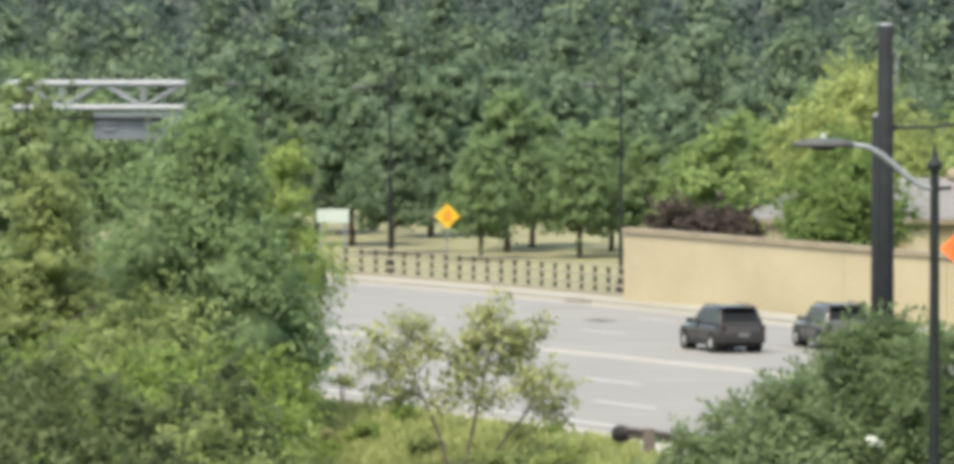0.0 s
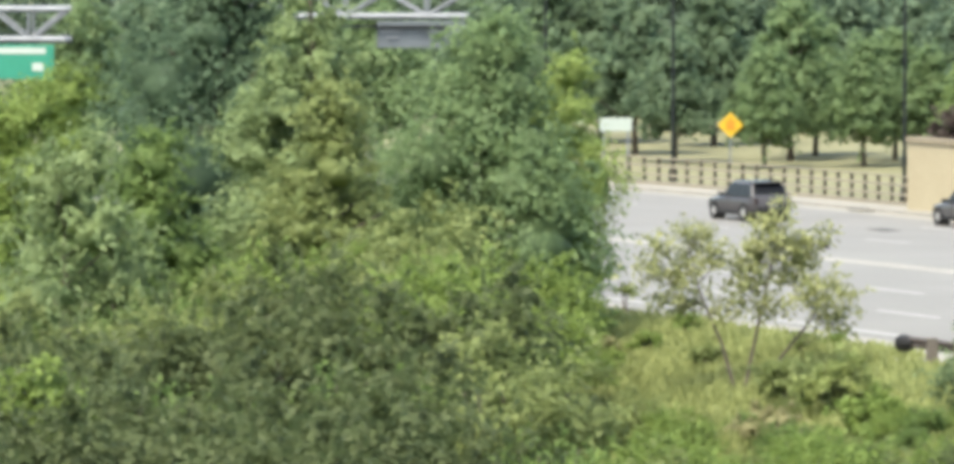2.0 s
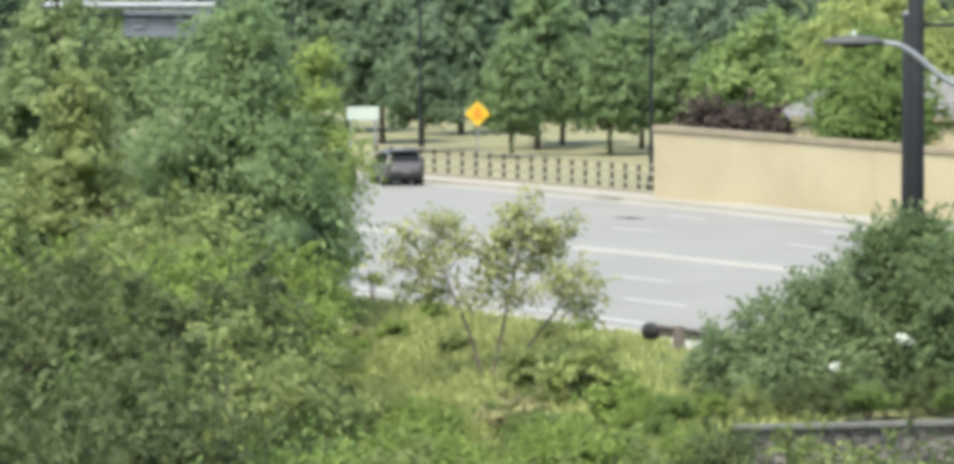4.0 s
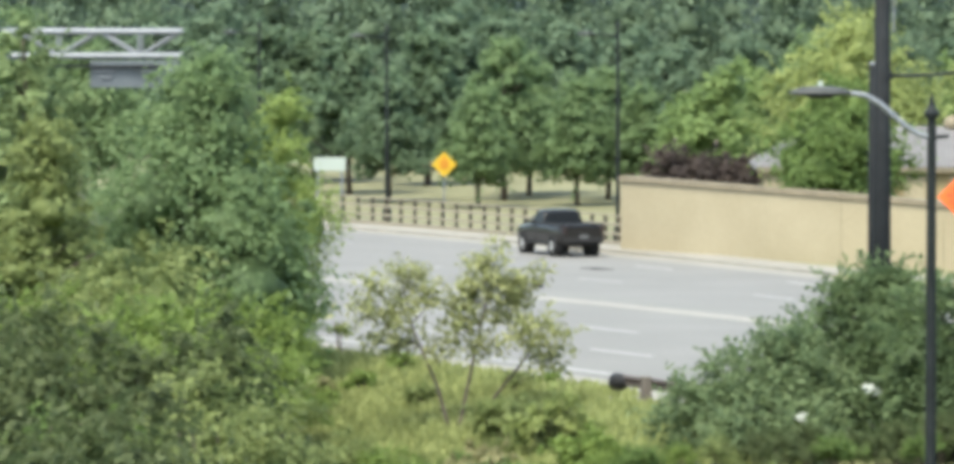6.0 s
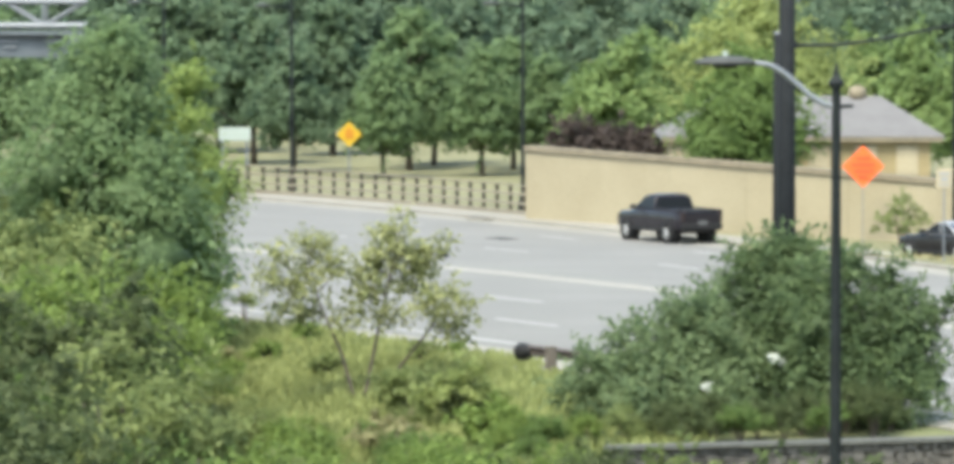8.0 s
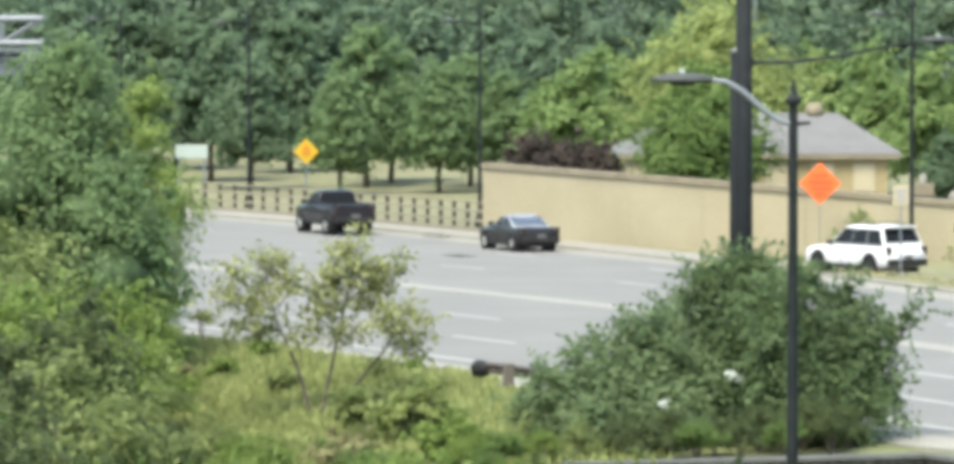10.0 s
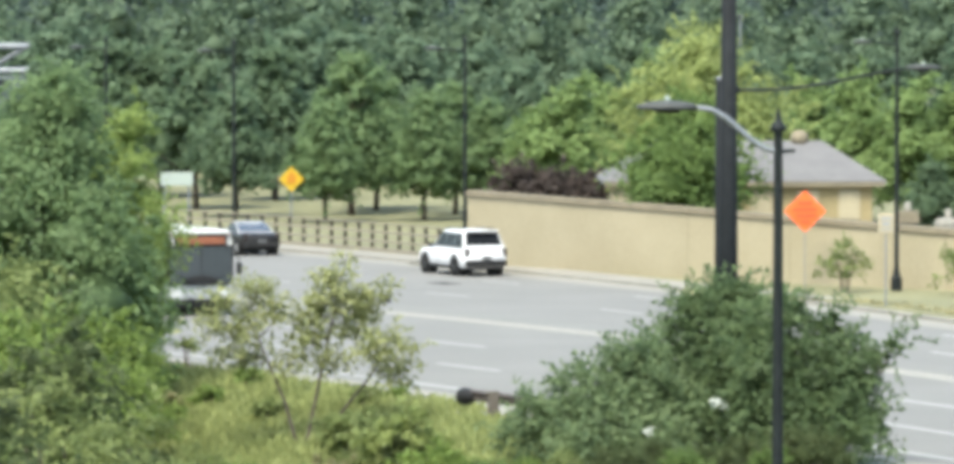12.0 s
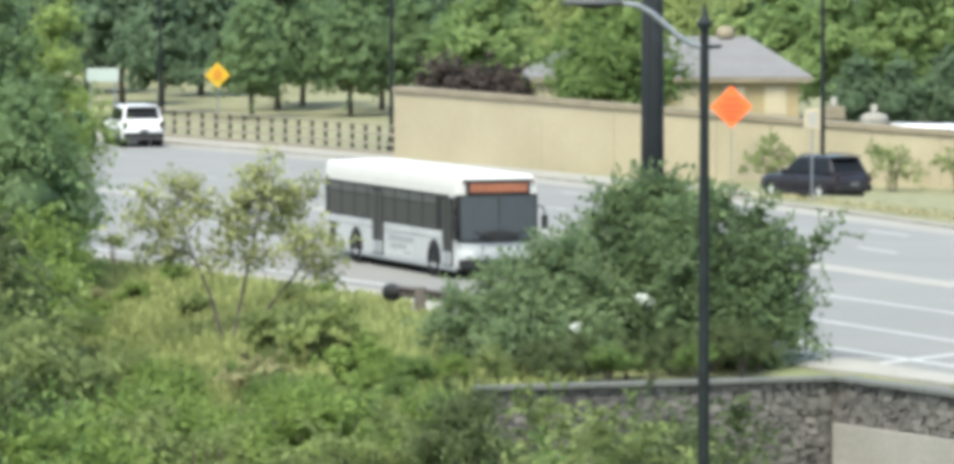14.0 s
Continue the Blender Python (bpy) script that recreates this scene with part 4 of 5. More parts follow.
def shrub(seed, height, width, leaf_mat, label, count=1500, size=0.14, group="", dense=True):
    t = tagged(new("shrub"), label, "shrub", group)
    r = random.Random(seed)
    lobes, thin = [], 1.0 if dense else 0.45
    for i in range(11):
        a, q = i * 2.4, width / 2 * math.sqrt((i + 0.5) / 11) * 0.75
        lobes.append((math.cos(a) * q, math.sin(a) * q, height * (0.74 - 0.42 * (q / (width / 2)) ** 2) * r.uniform(0.55, 1.1), width * r.uniform(0.15, 0.24)))
    bm = bmesh.new()
    for i in range(7):
        a = i * 0.9 + r.uniform(-.2, .2)
        q = width * 0.3 * r.uniform(0.4, 1)
        tube([(0.05 * math.cos(a), 0.05 * math.sin(a), -0.2), (q * .5 * math.cos(a), q * .5 * math.sin(a), height * .4), (q * math.cos(a), q * math.sin(a), height * .75)], [0.05 * thin, 0.035 * thin, 0.012], 5, bm)
    part("branching_stem", bm, M_BARK, t)
    core = core_arrays(seed, lobes, 0.42) if dense else None
    lobes = sprigs(r, lobes, 16)
    v, f = joined(crown_arrays(seed, lobes, int(count * 0.85), size, 0.5), shoot_arrays(seed, lobes, max(4, count // 70), height * 0.2, size))
    ob = new("foliage", leaf_mesh("foliage", v, f, leaf_mat, core))
    ob.parent = t
    return t


def stand(ob, x, y, z=None, turn=0.0, scale=1.0):
    ob.matrix_basis = pose(x, y, ground_z(x, y) if z is None else z, 0, 0, turn)
    ob.scale = (scale, scale, scale)
    return ob


def another(ob, x, y, z=None, turn=0.0, scale=1.0, label=""):
    c = copy_thing(ob, pose(x, y, ground_z(x, y) if z is None else z, 0, 0, turn))
    c.scale = (scale, scale, scale)
    return tagged(c, label)


# trees on the near slope, between the viewpoint and the road
stand(tree(11, 10.3, 1.6, 7.4, M_LEAF_FIELD, "leafy green tree on the slope beside the road", 21000, 0.138, n=22), -9.9, 172)
stand(tree(12, 12.9, 1.0, 7.2, M_LEAF_SAGE, "pale-leaved tall rounded cone tree on the slope", 21000, 0.138, "cone", n=24), -16.0, 180)
stand(tree(13, 14.2, 1.5, 9.4, M_LEAF_DEEP, "dark green dense tree on the slope", 21000, 0.138, n=22), -19.9, 192)
stand(tree(14, 10.2, 1.5, 5.6, M_LEAF_LIGHT, "light green young tree on the slope", 11000, 0.115), -24.6, 185)
stand(tree(15, 9.0, 2.6, 4.3, M_LEAF_BRIGHT, "bright yellow-green young tree beside the road", 7000, 0.11), -7.9, 176)
stand(tree(16, 5.6, 0.8, 3.4, M_LEAF_MID, "small green tree leaning to the road", 6000, 0.11), -7.7, 172.5)
stand(tree(17, 9.6, 0.8, 5.6, M_LEAF_OLIVE, "olive green tree on the slope", 10000, 0.138), -14.0, 166)

stand(tree(18, 10.4, 0.8, 6.5, M_LEAF_LIGHT, "yellow-green bushy tree on the slope", 11000, 0.138), -24.0, 172)
stand(tree(19, 9.6, 0.6, 6.5, M_LEAF_SAGE, "grey-green bushy tree on the slope", 11000, 0.138), -20.6, 158)
stand(tree(20, 8.8, 0.6, 6.5, M_LEAF_MID, "green bushy tree on the slope", 11000, 0.138), -19.5, 165)

stand(tree(24, 6.6, 0.6, 4.6, M_LEAF_LIGHT, "light green young tree low on the slope", 6000, 0.13), -17.7, 128)

# sparse sapling on the verge
def sapling(x, y):
    """Three stems that fork from the ground, with loose tufts of leaves and wide gaps."""
    t = tagged(new("sapling"), "sparse young tree with thin forked stems on the verge", "tree")
    rnd = random.Random(4)
    stems = [[(0, 0, -0.3), (-0.45, 0.1, 1.3), (-1.1, 0.2, 2.8), (-1.5, 0.1, 4.55)], [(0.1, 0, -0.3), (0.5, -0.1, 1.7), (0.85, 0, 3.3), (1.25, 0.1, 5.15)], [(0.25, 0.1, -0.3), (1.2, 0.3, 1.0), (2.0, 0.3, 2.0), (2.5, 0.2, 3.0)]]
    twigs = [(0, 0.4, -2.1, 2.5), (0, 0.5, -2.6, 3.3), (0, 0.55, -0.6, 3.7), (0, 0.65, -2.1, 3.9), (0, 0.75, -0.95, 4.2), (1, 0.35, 0.1, 2.9), (1, 0.45, 1.5, 3.2), (1, 0.55, 0.35, 3.9), (1, 0.6, 1.9, 3.7),
             (1, 0.7, 2.2, 4.05), (1, 0.75, 0.7, 4.55), (2, 0.6, 1.9, 2.75), (2, 0.7, 3.0, 2.6), (2, 0.55, 2.7, 1.9), (0, 0.3, -0.2, 2.2), (1, 0.3, 0.95, 2.2), (0, 0.35, -1.5, 2.3), (1, 0.4, -0.1, 3.4), (0, 0.5, -1.7, 3.2), (1, 0.5, 1.1, 3.9)]
    tips = []
    for p in stems:
        part("stem", tube(p, [0.06, 0.045, 0.03, 0.01], 6), M_BARK, t, "thin brown stem")
        tips += [(*(np.array(p[2]) * (1 - w) + np.array(p[3]) * w), 0.27) for w in (0.45, 0.75, 1.0)]
    for k, w, dx, h in twigs:
        p = stems[k]
        a = Vector(p[1]).lerp(Vector(p[2]), w * 2) if w < 0.5 else Vector(p[2]).lerp(Vector(p[3]), w * 2 - 1)
        e = Vector((dx, rnd.uniform(-0.8, 0.8), h))
        part("twig", tube([a, a.lerp(e, 0.5) - Vector((0, 0, 0.12)), e], [0.022, 0.016, 0.006], 5), M_BARK, t)
        tips += [(*a.lerp(e, q), rnd.uniform(0.26, 0.42)) for q in (0.6, 0.85, 1.0)]
    v, f = joined(crown_arrays(4, tips, 3600, 0.12, 1.3, 2.2, 0.5), shoot_arrays(4, tips, 80, 0.5, 0.12, 7))
    ob = new("foliage", leaf_mesh("foliage", v, f, M_LEAF_SAPLING))
    ob.parent = t
    stand(t, x, y)


sapling(-2.24, 158.5)

# large shrubs above the retaining wall
def mound(seed, lobes, x, y, mat, count, label):
    t = tagged(new("large_shrub"), label, "shrub", "shrubs above the wall")
    rnd = random.Random(seed)
    bm = bmesh.new()
    for lx, ly, lz, lr in lobes:
        tube([(lx * .15, ly * .15, -0.1), (lx * .6, ly * .5, lz * .45), (lx, ly, lz)], [0.07, 0.05, 0.015], 6, bm)
    part("branching_stem", bm, M_BARK, t)
    lobes = sprigs(rnd, lobes, 26)
    v, f = joined(crown_arrays(seed, lobes, int(count * 1.7), 0.1, 0.5, 2.6, 0.4), shoot_arrays(seed, lobes, count // 12, 0.85, 0.105, 12))
    ob = new("foliage", leaf_mesh("foliage", v, f, mat))
    ob.parent = t
    stand(t, x, y, -0.1)


mound(21, [(-0.9, 0.5, 2.4, 1.0), (0, 0, 3.2, 1.0), (0.9, 0.4, 3.3, 1.0), (0.3, -0.6, 2.2, 1.2), (1.3, -0.3, 2.3, 1.1), (-1.2, -0.6, 1.4, 1.2), (0.2, -1.2, 1.1, 1.3), (1.6, -1, 1.1, 1.2), (0.5, 0.3, 4.0, 0.45), (-0.3, 0.1, 3.9, 0.4), (-0.8, -2.6, 0.5, 0.9), (0.6, -2.8, 0.4, 0.9)], 8.3, 145.5, M_LEAF_SHRUB, 8000, "tall spreading green shrub above the retaining wall")
mound(22, [(-2.0, 0, 0.8, 0.9), (-1.0, 0.3, 1.5, 0.9), (0, 0.2, 1.9, 0.85), (0.8, 0, 2.2, 0.9), (-1.2, -0.6, 0.6, 1.0), (0, -0.8, 0.9, 1.1), (1.2, -0.8, 1.0, 1.1), (-0.8, -1.9, 0.3, 0.7), (0.6, -1.9, 0.4, 0.8)], 5.85, 143.5, M_LEAF_SHRUB_PALE, 6000, "grey-green shrub beside the guard rail")
mound(23, [(-1, 0.2, 2.4, 1.0), (0, 0.2, 2.3, 1.0), (0.9, 0, 1.7, 0.9), (1.3, -0.2, 0.9, 0.8), (0.3, -0.8, 1.0, 1.2), (-0.9, -0.8, 1.2, 1.2), (2.2, 0, 3.0, 0.3), (1.9, 0, 2.6, 0.35), (-0.4, 0.3, 3.6, 0.5), (0.7, 0.3, 2.9, 0.7), (1.4, 0.2, 2.2, 0.6), (-0.5, -1.7, 0.4, 0.8), (0.8, -1.6, 0.4, 0.7)], 10.5, 143, M_LEAF_SHRUB, 6000, "dark green shrub above the stone wall")
for i, (x, y, z) in enumerate([(8.33, 141.2, 1.62), (8.12, 141.2, 1.7), (6.5, 140.6, 1.05)]):
    v, f = crown_arrays(60 + i, [(0, 0, 0, 0.11)], 13, 0.12, 0.8)
    tagged(stand(new("blossom", leaf_mesh("blossom", v, f, M_BLOSSOM)), x, y, z), "cluster of white blossom on the shrub", "flower")

# shrubs that cover the slope
KINDS = [shrub(31, 3.0, 3.0, M_LEAF_MID, "dense green shrub on the slope", 5000, 0.08, "shrubs on the slope"),
         shrub(32, 3.0, 3.2, M_LEAF_OLIVE, "olive green shrub on the slope", 5000, 0.08, "shrubs on the slope"),
         shrub(33, 3.0, 2.9, M_LEAF_LIGHT, "light green shrub on the slope", 5000, 0.08, "shrubs on the slope"),
         shrub(34, 3.0, 3.2, M_LEAF_SLOPE, "dark green shrub on the slope", 5000, 0.08, "shrubs on the slope")]
TOP_SIGHTLINES = [(-0.1562, 0.0371), (-0.1352, 0.0371), (-0.1141, 0.0402), (-0.0931, 0.0402), (-0.0720, 0.0465), (-0.0562, 0.0518), (-0.0467, 0.0592), (-0.0415, 0.0676), (-0.0352, 0.0728), (-0.0236, 0.0744), (-0.0141, 0.0781), (-0.0025, 0.0718), (0.0069, 0.0720), (0.0138, 0.0781), (0.0227, 0.0815), (0.0333, 0.0844), (0.0491, 0.0865), (0.0669, 0.0897), (0.0733, 0.1002)]  # shrub tops' fall below camera eye level by sideways ratio, fitted to the view


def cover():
    """Shrubs in rows down the slope, heights set by camera sight lines: tall beside the trees, low beside the open
    verge.
    """
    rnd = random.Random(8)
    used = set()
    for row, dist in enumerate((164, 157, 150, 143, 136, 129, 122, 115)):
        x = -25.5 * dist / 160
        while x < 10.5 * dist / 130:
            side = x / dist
            fall = np.interp(side, [c[0] for c in TOP_SIGHTLINES], [c[1] for c in TOP_SIGHTLINES]) + row * (0.0044 if side < -0.035 else 0.0023 if side < 0.0175 else 0.0004)
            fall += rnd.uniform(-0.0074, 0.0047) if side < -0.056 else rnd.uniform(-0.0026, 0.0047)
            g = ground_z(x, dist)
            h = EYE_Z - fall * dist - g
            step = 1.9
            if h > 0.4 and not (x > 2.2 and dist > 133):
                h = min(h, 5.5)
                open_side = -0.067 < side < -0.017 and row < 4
                # lower left rows lean to darker kinds: slope shadow put into leaf colour
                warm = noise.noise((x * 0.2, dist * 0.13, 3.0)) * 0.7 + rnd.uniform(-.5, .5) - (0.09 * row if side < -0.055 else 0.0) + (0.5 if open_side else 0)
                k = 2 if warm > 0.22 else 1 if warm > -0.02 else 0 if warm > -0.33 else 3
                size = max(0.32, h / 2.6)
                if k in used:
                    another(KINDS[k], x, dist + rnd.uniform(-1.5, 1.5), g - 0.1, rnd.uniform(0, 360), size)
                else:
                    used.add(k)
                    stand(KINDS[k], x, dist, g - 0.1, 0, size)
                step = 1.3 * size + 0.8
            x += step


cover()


def verge_shrubs():
    rnd = random.Random(31)
    kinds = [shrub(81, 1.0, 1.3, M_LEAF_OLIVE, "low olive weed clump on the verge", 500, 0.11, "weeds on the verge"), shrub(82, 1.0, 1.3, M_LEAF_LIGHT, "low light green weed clump on the verge", 500, 0.11, "weeds on the verge"), shrub(83, 1.0, 1.3, M_LEAF_DRY, "dry straw weed clump on the verge", 350, 0.1, "weeds on the verge")]
    for i in range(60):
        s = rnd.uniform(EDGE_NEAR.near(-11, 196)[0], EDGE_NEAR.near(4.5, 166)[0])
        q = EDGE_NEAR.aside(s, -rnd.uniform(4.2, 22))
        if q[0] > 1.2:
            continue
        k, sc = rnd.choice((0, 0, 0, 1, 1, 1, 2)), rnd.uniform(0.45, 0.95)
        if i < 3:
            stand(kinds[i], q[0], q[1], None, 0, sc)
        else:
            another(kinds[k], q[0], q[1], None, rnd.uniform(0, 360), sc)


verge_shrubs()
# dark ones (kind 3) along the wall added to stand for shade under the large shrubs
for i, (x, y, k) in enumerate([(0.4, 140.8, 1), (1.5, 139.2, 2), (2.5, 138.4, 0), (3.5, 138.6, 2), (4.5, 138.8, 1), (-0.9, 140.5, 0), (2.0, 141.2, 2), (-0.6, 137.5, 2), (0.9, 137.2, 0), (2.2, 136.6, 0), (5.4, 139.2, 3), (6.6, 139.4, 3), (7.7, 139.8, 3), (8.8, 140.2, 3), (9.9, 140.4, 3), (11.0, 140.6, 3), (6.0, 138.2, 3), (7.2, 138.6, 0), (8.3, 138.9, 3), (9.4, 139.2, 0), (10.5, 139.5, 3)]):
    another(KINDS[k], x, y, None, 70 * i, 0.34 + 0.05 * (i % 3))
stand(shrub(71, 1.7, 2.3, M_LEAF_YELLOW, "yellow-green low shrub on the verge", 1500, 0.13), 0.5, 150)
stand(shrub(72, 1.2, 1.7, M_LEAF_DRY, "dry straw-coloured shrub on the verge", 900, 0.13), -1.3, 147)
stand(shrub(73, 1.5, 1.9, M_LEAF_OLIVE, "low olive shrub below the sapling", 1200, 0.13), -0.9, 154)
stand(shrub(74, 1.3, 1.9, M_LEAF_LIGHT, "low light green shrub on the verge", 1200, 0.13), 1.3, 143)
stand(shrub(75, 1.1, 1.6, M_LEAF_DRY, "dry straw-coloured shrub on the verge", 700, 0.13), -0.3, 143.5)
stand(shrub(76, 1.2, 0.7, M_LEAF_OLIVE, "narrow dark weed by the road edge", 200, 0.1, dense=False), -6.2, 183.5)

# trees behind the fence and the wall
MID = [tree(41, 7.2, 1.5, 5.2, M_LEAF_FIELD, "green broadleaf tree in the field", 5600, 0.19),
       tree(42, 7.8, 1.6, 5.0, M_LEAF_FIELD, "tall green broadleaf tree in the field", 5600, 0.19),
       tree(43, 6.6, 1.4, 4.6, M_LEAF_FIELD_DARK, "dark green tree in the field", 5600, 0.19),
       tree(44, 6.8, 1.2, 5.0, M_LEAF_PALE, "light green rounded tree behind the wall", 5600, 0.19),
       tree(45, 7.2, 1.2, 5.2, M_LEAF_BACK, "tree at the back of the field, haze put into its leaf colour", 5600, 0.2)]
FRONT_TREES = [  # first row in the field: x, y, kind, size
    (-10.1, 315, 2, 1.25), (-7.7, 305, 2, 1.0), (-2.9, 298, 0, 0.85), (-1.6, 306, 1, 1.1), (-0.3, 312, 0, 1.05), (2.2, 299, 0, 0.92), (3.9, 306, 1, 0.9),
    (5.6, 300, 0, 0.85), (-22.9, 300, 0, 1.2), (-27.5, 310, 1, 1.3), (-32.1, 310, 0, 1.3), (-35.2, 300, 2, 1.3), (-37.1, 290, 0, 1.2)]
BACK_TREES = [  # second row: x, y, kind, size
    (-6.0, 325, 2, 1.35), (-5.2, 345, 4, 1.4), (-2.4, 350, 4, 1.35), (1.7, 345, 4, 1.3), (-12.6, 330, 2, 1.35), (-15.4, 330, 2, 1.4), (-18.8, 335, 4, 1.4),
    (-22.0, 340, 4, 1.3), (5.2, 340, 4, 1.2), (7.5, 330, 4, 1.1), (12.6, 345, 4, 1.15), (20.7, 330, 4, 1.15), (24.6, 340, 4, 1.2), (29.1, 335, 4, 1.15),
    (34.1, 335, 4, 1.15), (39.4, 335, 4, 1.2)]
GARDEN_TREES = [  # behind the tan wall: x, y, kind, size
    (9.0, 283, 3, 1.05), (7.5, 290, 3, 0.85), (11.9, 300, 3, 1.0), (14.4, 300, 0, 1.2), (22.0, 296, 3, 1.05), (24.0, 290, 3, 1.1), (26.1, 286, 3, 1.05),
    (28.7, 288, 3, 1.05), (31.3, 290, 3, 1.1), (34.0, 292, 3, 1.1), (35.9, 290, 3, 1.1), (25.0, 262, 2, 0.62), (26.9, 262, 2, 0.6), (29.1, 262, 2, 0.65),
    (31.3, 262, 2, 0.65)]


def plant_spots():
    used = set()
    rnd = random.Random(17)
    for x, y, k, size in FRONT_TREES + BACK_TREES + GARDEN_TREES:
        if k in used:
            another(MID[k], x, y, 0.2, rnd.uniform(0, 360), size)
        else:
            used.add(k)
            stand(MID[k], x, y, 0.2, 0, size)


plant_spots()
stand(tree(51, 9.8, 2.6, 9.2, M_LEAF_YELLOW, "tall yellow-green tree behind the tan wall", 14000, 0.16, n=20), 14.4, 262, 0)
stand(tree(52, 7.3, 2.0, 6.6, M_LEAF_MID, "dark green rounded tree behind the tan wall", 12000, 0.155, n=20), 13.1, 244.8, 0)
for x in (6.4, 8.4, 10.2):
    stand(shrub(53 + int(x), 4.7, 3.8, M_LEAF_PURPLE, "purple-brown leafed shrub behind the wall", 1500, 0.22, "purple shrubs"), x, 262, 0)
stand(shrub(57, 2.7, 2.4, M_LEAF_OLIVE, "sparse olive shrub against the tan wall", 620, 0.13, dense=False), 18.2, 227.0, -0.3)
stand(shrub(58, 2.5, 2.6, M_LEAF_OLIVE, "sparse olive shrub against the tan wall", 620, 0.13, dense=False), 22.8, 224.6, -0.3)
stand(shrub(59, 2.4, 2.2, M_LEAF_OLIVE, "sparse olive shrub against the tan wall", 620, 0.13, dense=False), 25.2, 223.2, -0.3)


# far woods
def far_woods():
    """Rows of rounded crowns, far off and packed close, made taller row by row on flat ground to fill the camera's view
    as a hillside.
    """
    r = np.random.default_rng(3)
    for mat, rows, label in ((M_LEAF_FAR2, ((372, 11.5), (392, 14.0)), "woods beyond the field, grey haze painted into the leaf colour"), (M_LEAF_FAR, ((420, 17.0), (450, 20.5), (480, 24.0), (515, 30.0)), "dark wooded hillside in the distance, blue haze painted into its leaves")):
        leaves, masses = [], []
        for d, h in rows:
            x = -0.185 * d
            while x < 0.165 * d:
                if EDGE_FAR.near(x, d)[1] > 6 or d > 410 or EDGE_FAR.near(x, d)[1] < -45:
                    hh = h * r.uniform(0.8, 1.12)
                    w = r.uniform(6.5, 10.5)
                    lobes = lobes_round(int(r.integers(1e6)), hh, hh * 0.3, w, 12)
                    at = np.array([x, d + r.uniform(-7, 7), 0])
                    v, f = crown_arrays(int(r.integers(1e6)), lobes, 1750, 0.36, 0.5, 1.5, inner=0.72, tuft=7)
                    leaves.append((v + at, f))
                    v, f = core_arrays(int(r.integers(1e6)), lobes[:12], 0.4)
                    masses.append((v + at, f))
                x += r.uniform(4.0, 6.4)
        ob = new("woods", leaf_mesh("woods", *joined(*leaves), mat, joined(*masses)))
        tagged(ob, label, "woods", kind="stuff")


far_woods()


# grass tufts
def tufts(name, spots, mat, h, label):
    r = np.random.default_rng(9)
    p = np.array(spots)
    n = len(p)
    a = r.uniform(0, 6.283, n)
    w = np.stack([np.cos(a), np.sin(a), np.zeros(n)], 1) * r.uniform(0.03, 0.07, (n, 1))
    top = np.stack([r.normal(0, 0.12, n), r.normal(0, 0.12, n), h * r.uniform(0.5, 1.3, n)], 1)
    v = np.stack([p - w, p + w, p + w * 0.3 + top, p - w * 0.3 + top], 1).reshape(-1, 3)
    tagged(new(name, leaf_mesh(name, v, np.arange(4 * n).reshape(-1, 4), mat)), label, "grass", kind="stuff")


def build_grass():
    rnd = random.Random(2)
    spots = []
    while len(spots) < 26000:
        s = rnd.uniform(EDGE_NEAR.near(-14, 201)[0], EDGE_NEAR.near(6, 163)[0])
        q = EDGE_NEAR.aside(s, -3.3 - rnd.random() ** 1.5 * 13)
        if q[0] < 4.6:
            spots.append((q[0], q[1], ground_z(*q) - 0.02))
    while len(spots) < 62000:
        x, y = rnd.uniform(-9, 6.5), rnd.uniform(137.5, 172)
        if -EDGE_NEAR.near(x, y)[1] > shoulder_width(y) and not (x > 2 and y < 136 + (x - 4.1) * 0.31):
            spots.append((x, y, ground_z(x, y) - 0.02))
    tufts("verge_grass", spots, M_GRASS, 0.35, "long yellow-green grass on the near verge")
    spots = []
    for _ in range(40000):
        q = rnd.choice(WALL)
        x, y = rnd.uniform(12, 45), rnd.uniform(180, 232)
        s, off = EDGE_FAR.near(x, y)
        if 0.9 < off and LANE_C.near(x, y)[1] < -2.6:
            spots.append((x, y, 0.25))
    tufts("island_grass", spots, M_GRASS_DRY, 0.13, "short dry grass on the island")


build_grass()
build_retaining_wall()


# ---- vehicles ----
def ring(x, zb, zt, w, shoulder=0.08, tuck=0.9):
    """A car body section: half width w, tucked sill, rounded shoulder."""
    zm = zb + (zt - zb) * 0.45
    h = [(w * tuck, zb), (w * 0.97, zb + 0.1), (w, zm), (w * 0.985, zt - shoulder * 1.4), (w * 0.95, zt - shoulder * .5), (w * 0.86, zt)]
    return [(x, y, z) for y, z in h] + [(x, -y, z) for y, z in h[::-1]]


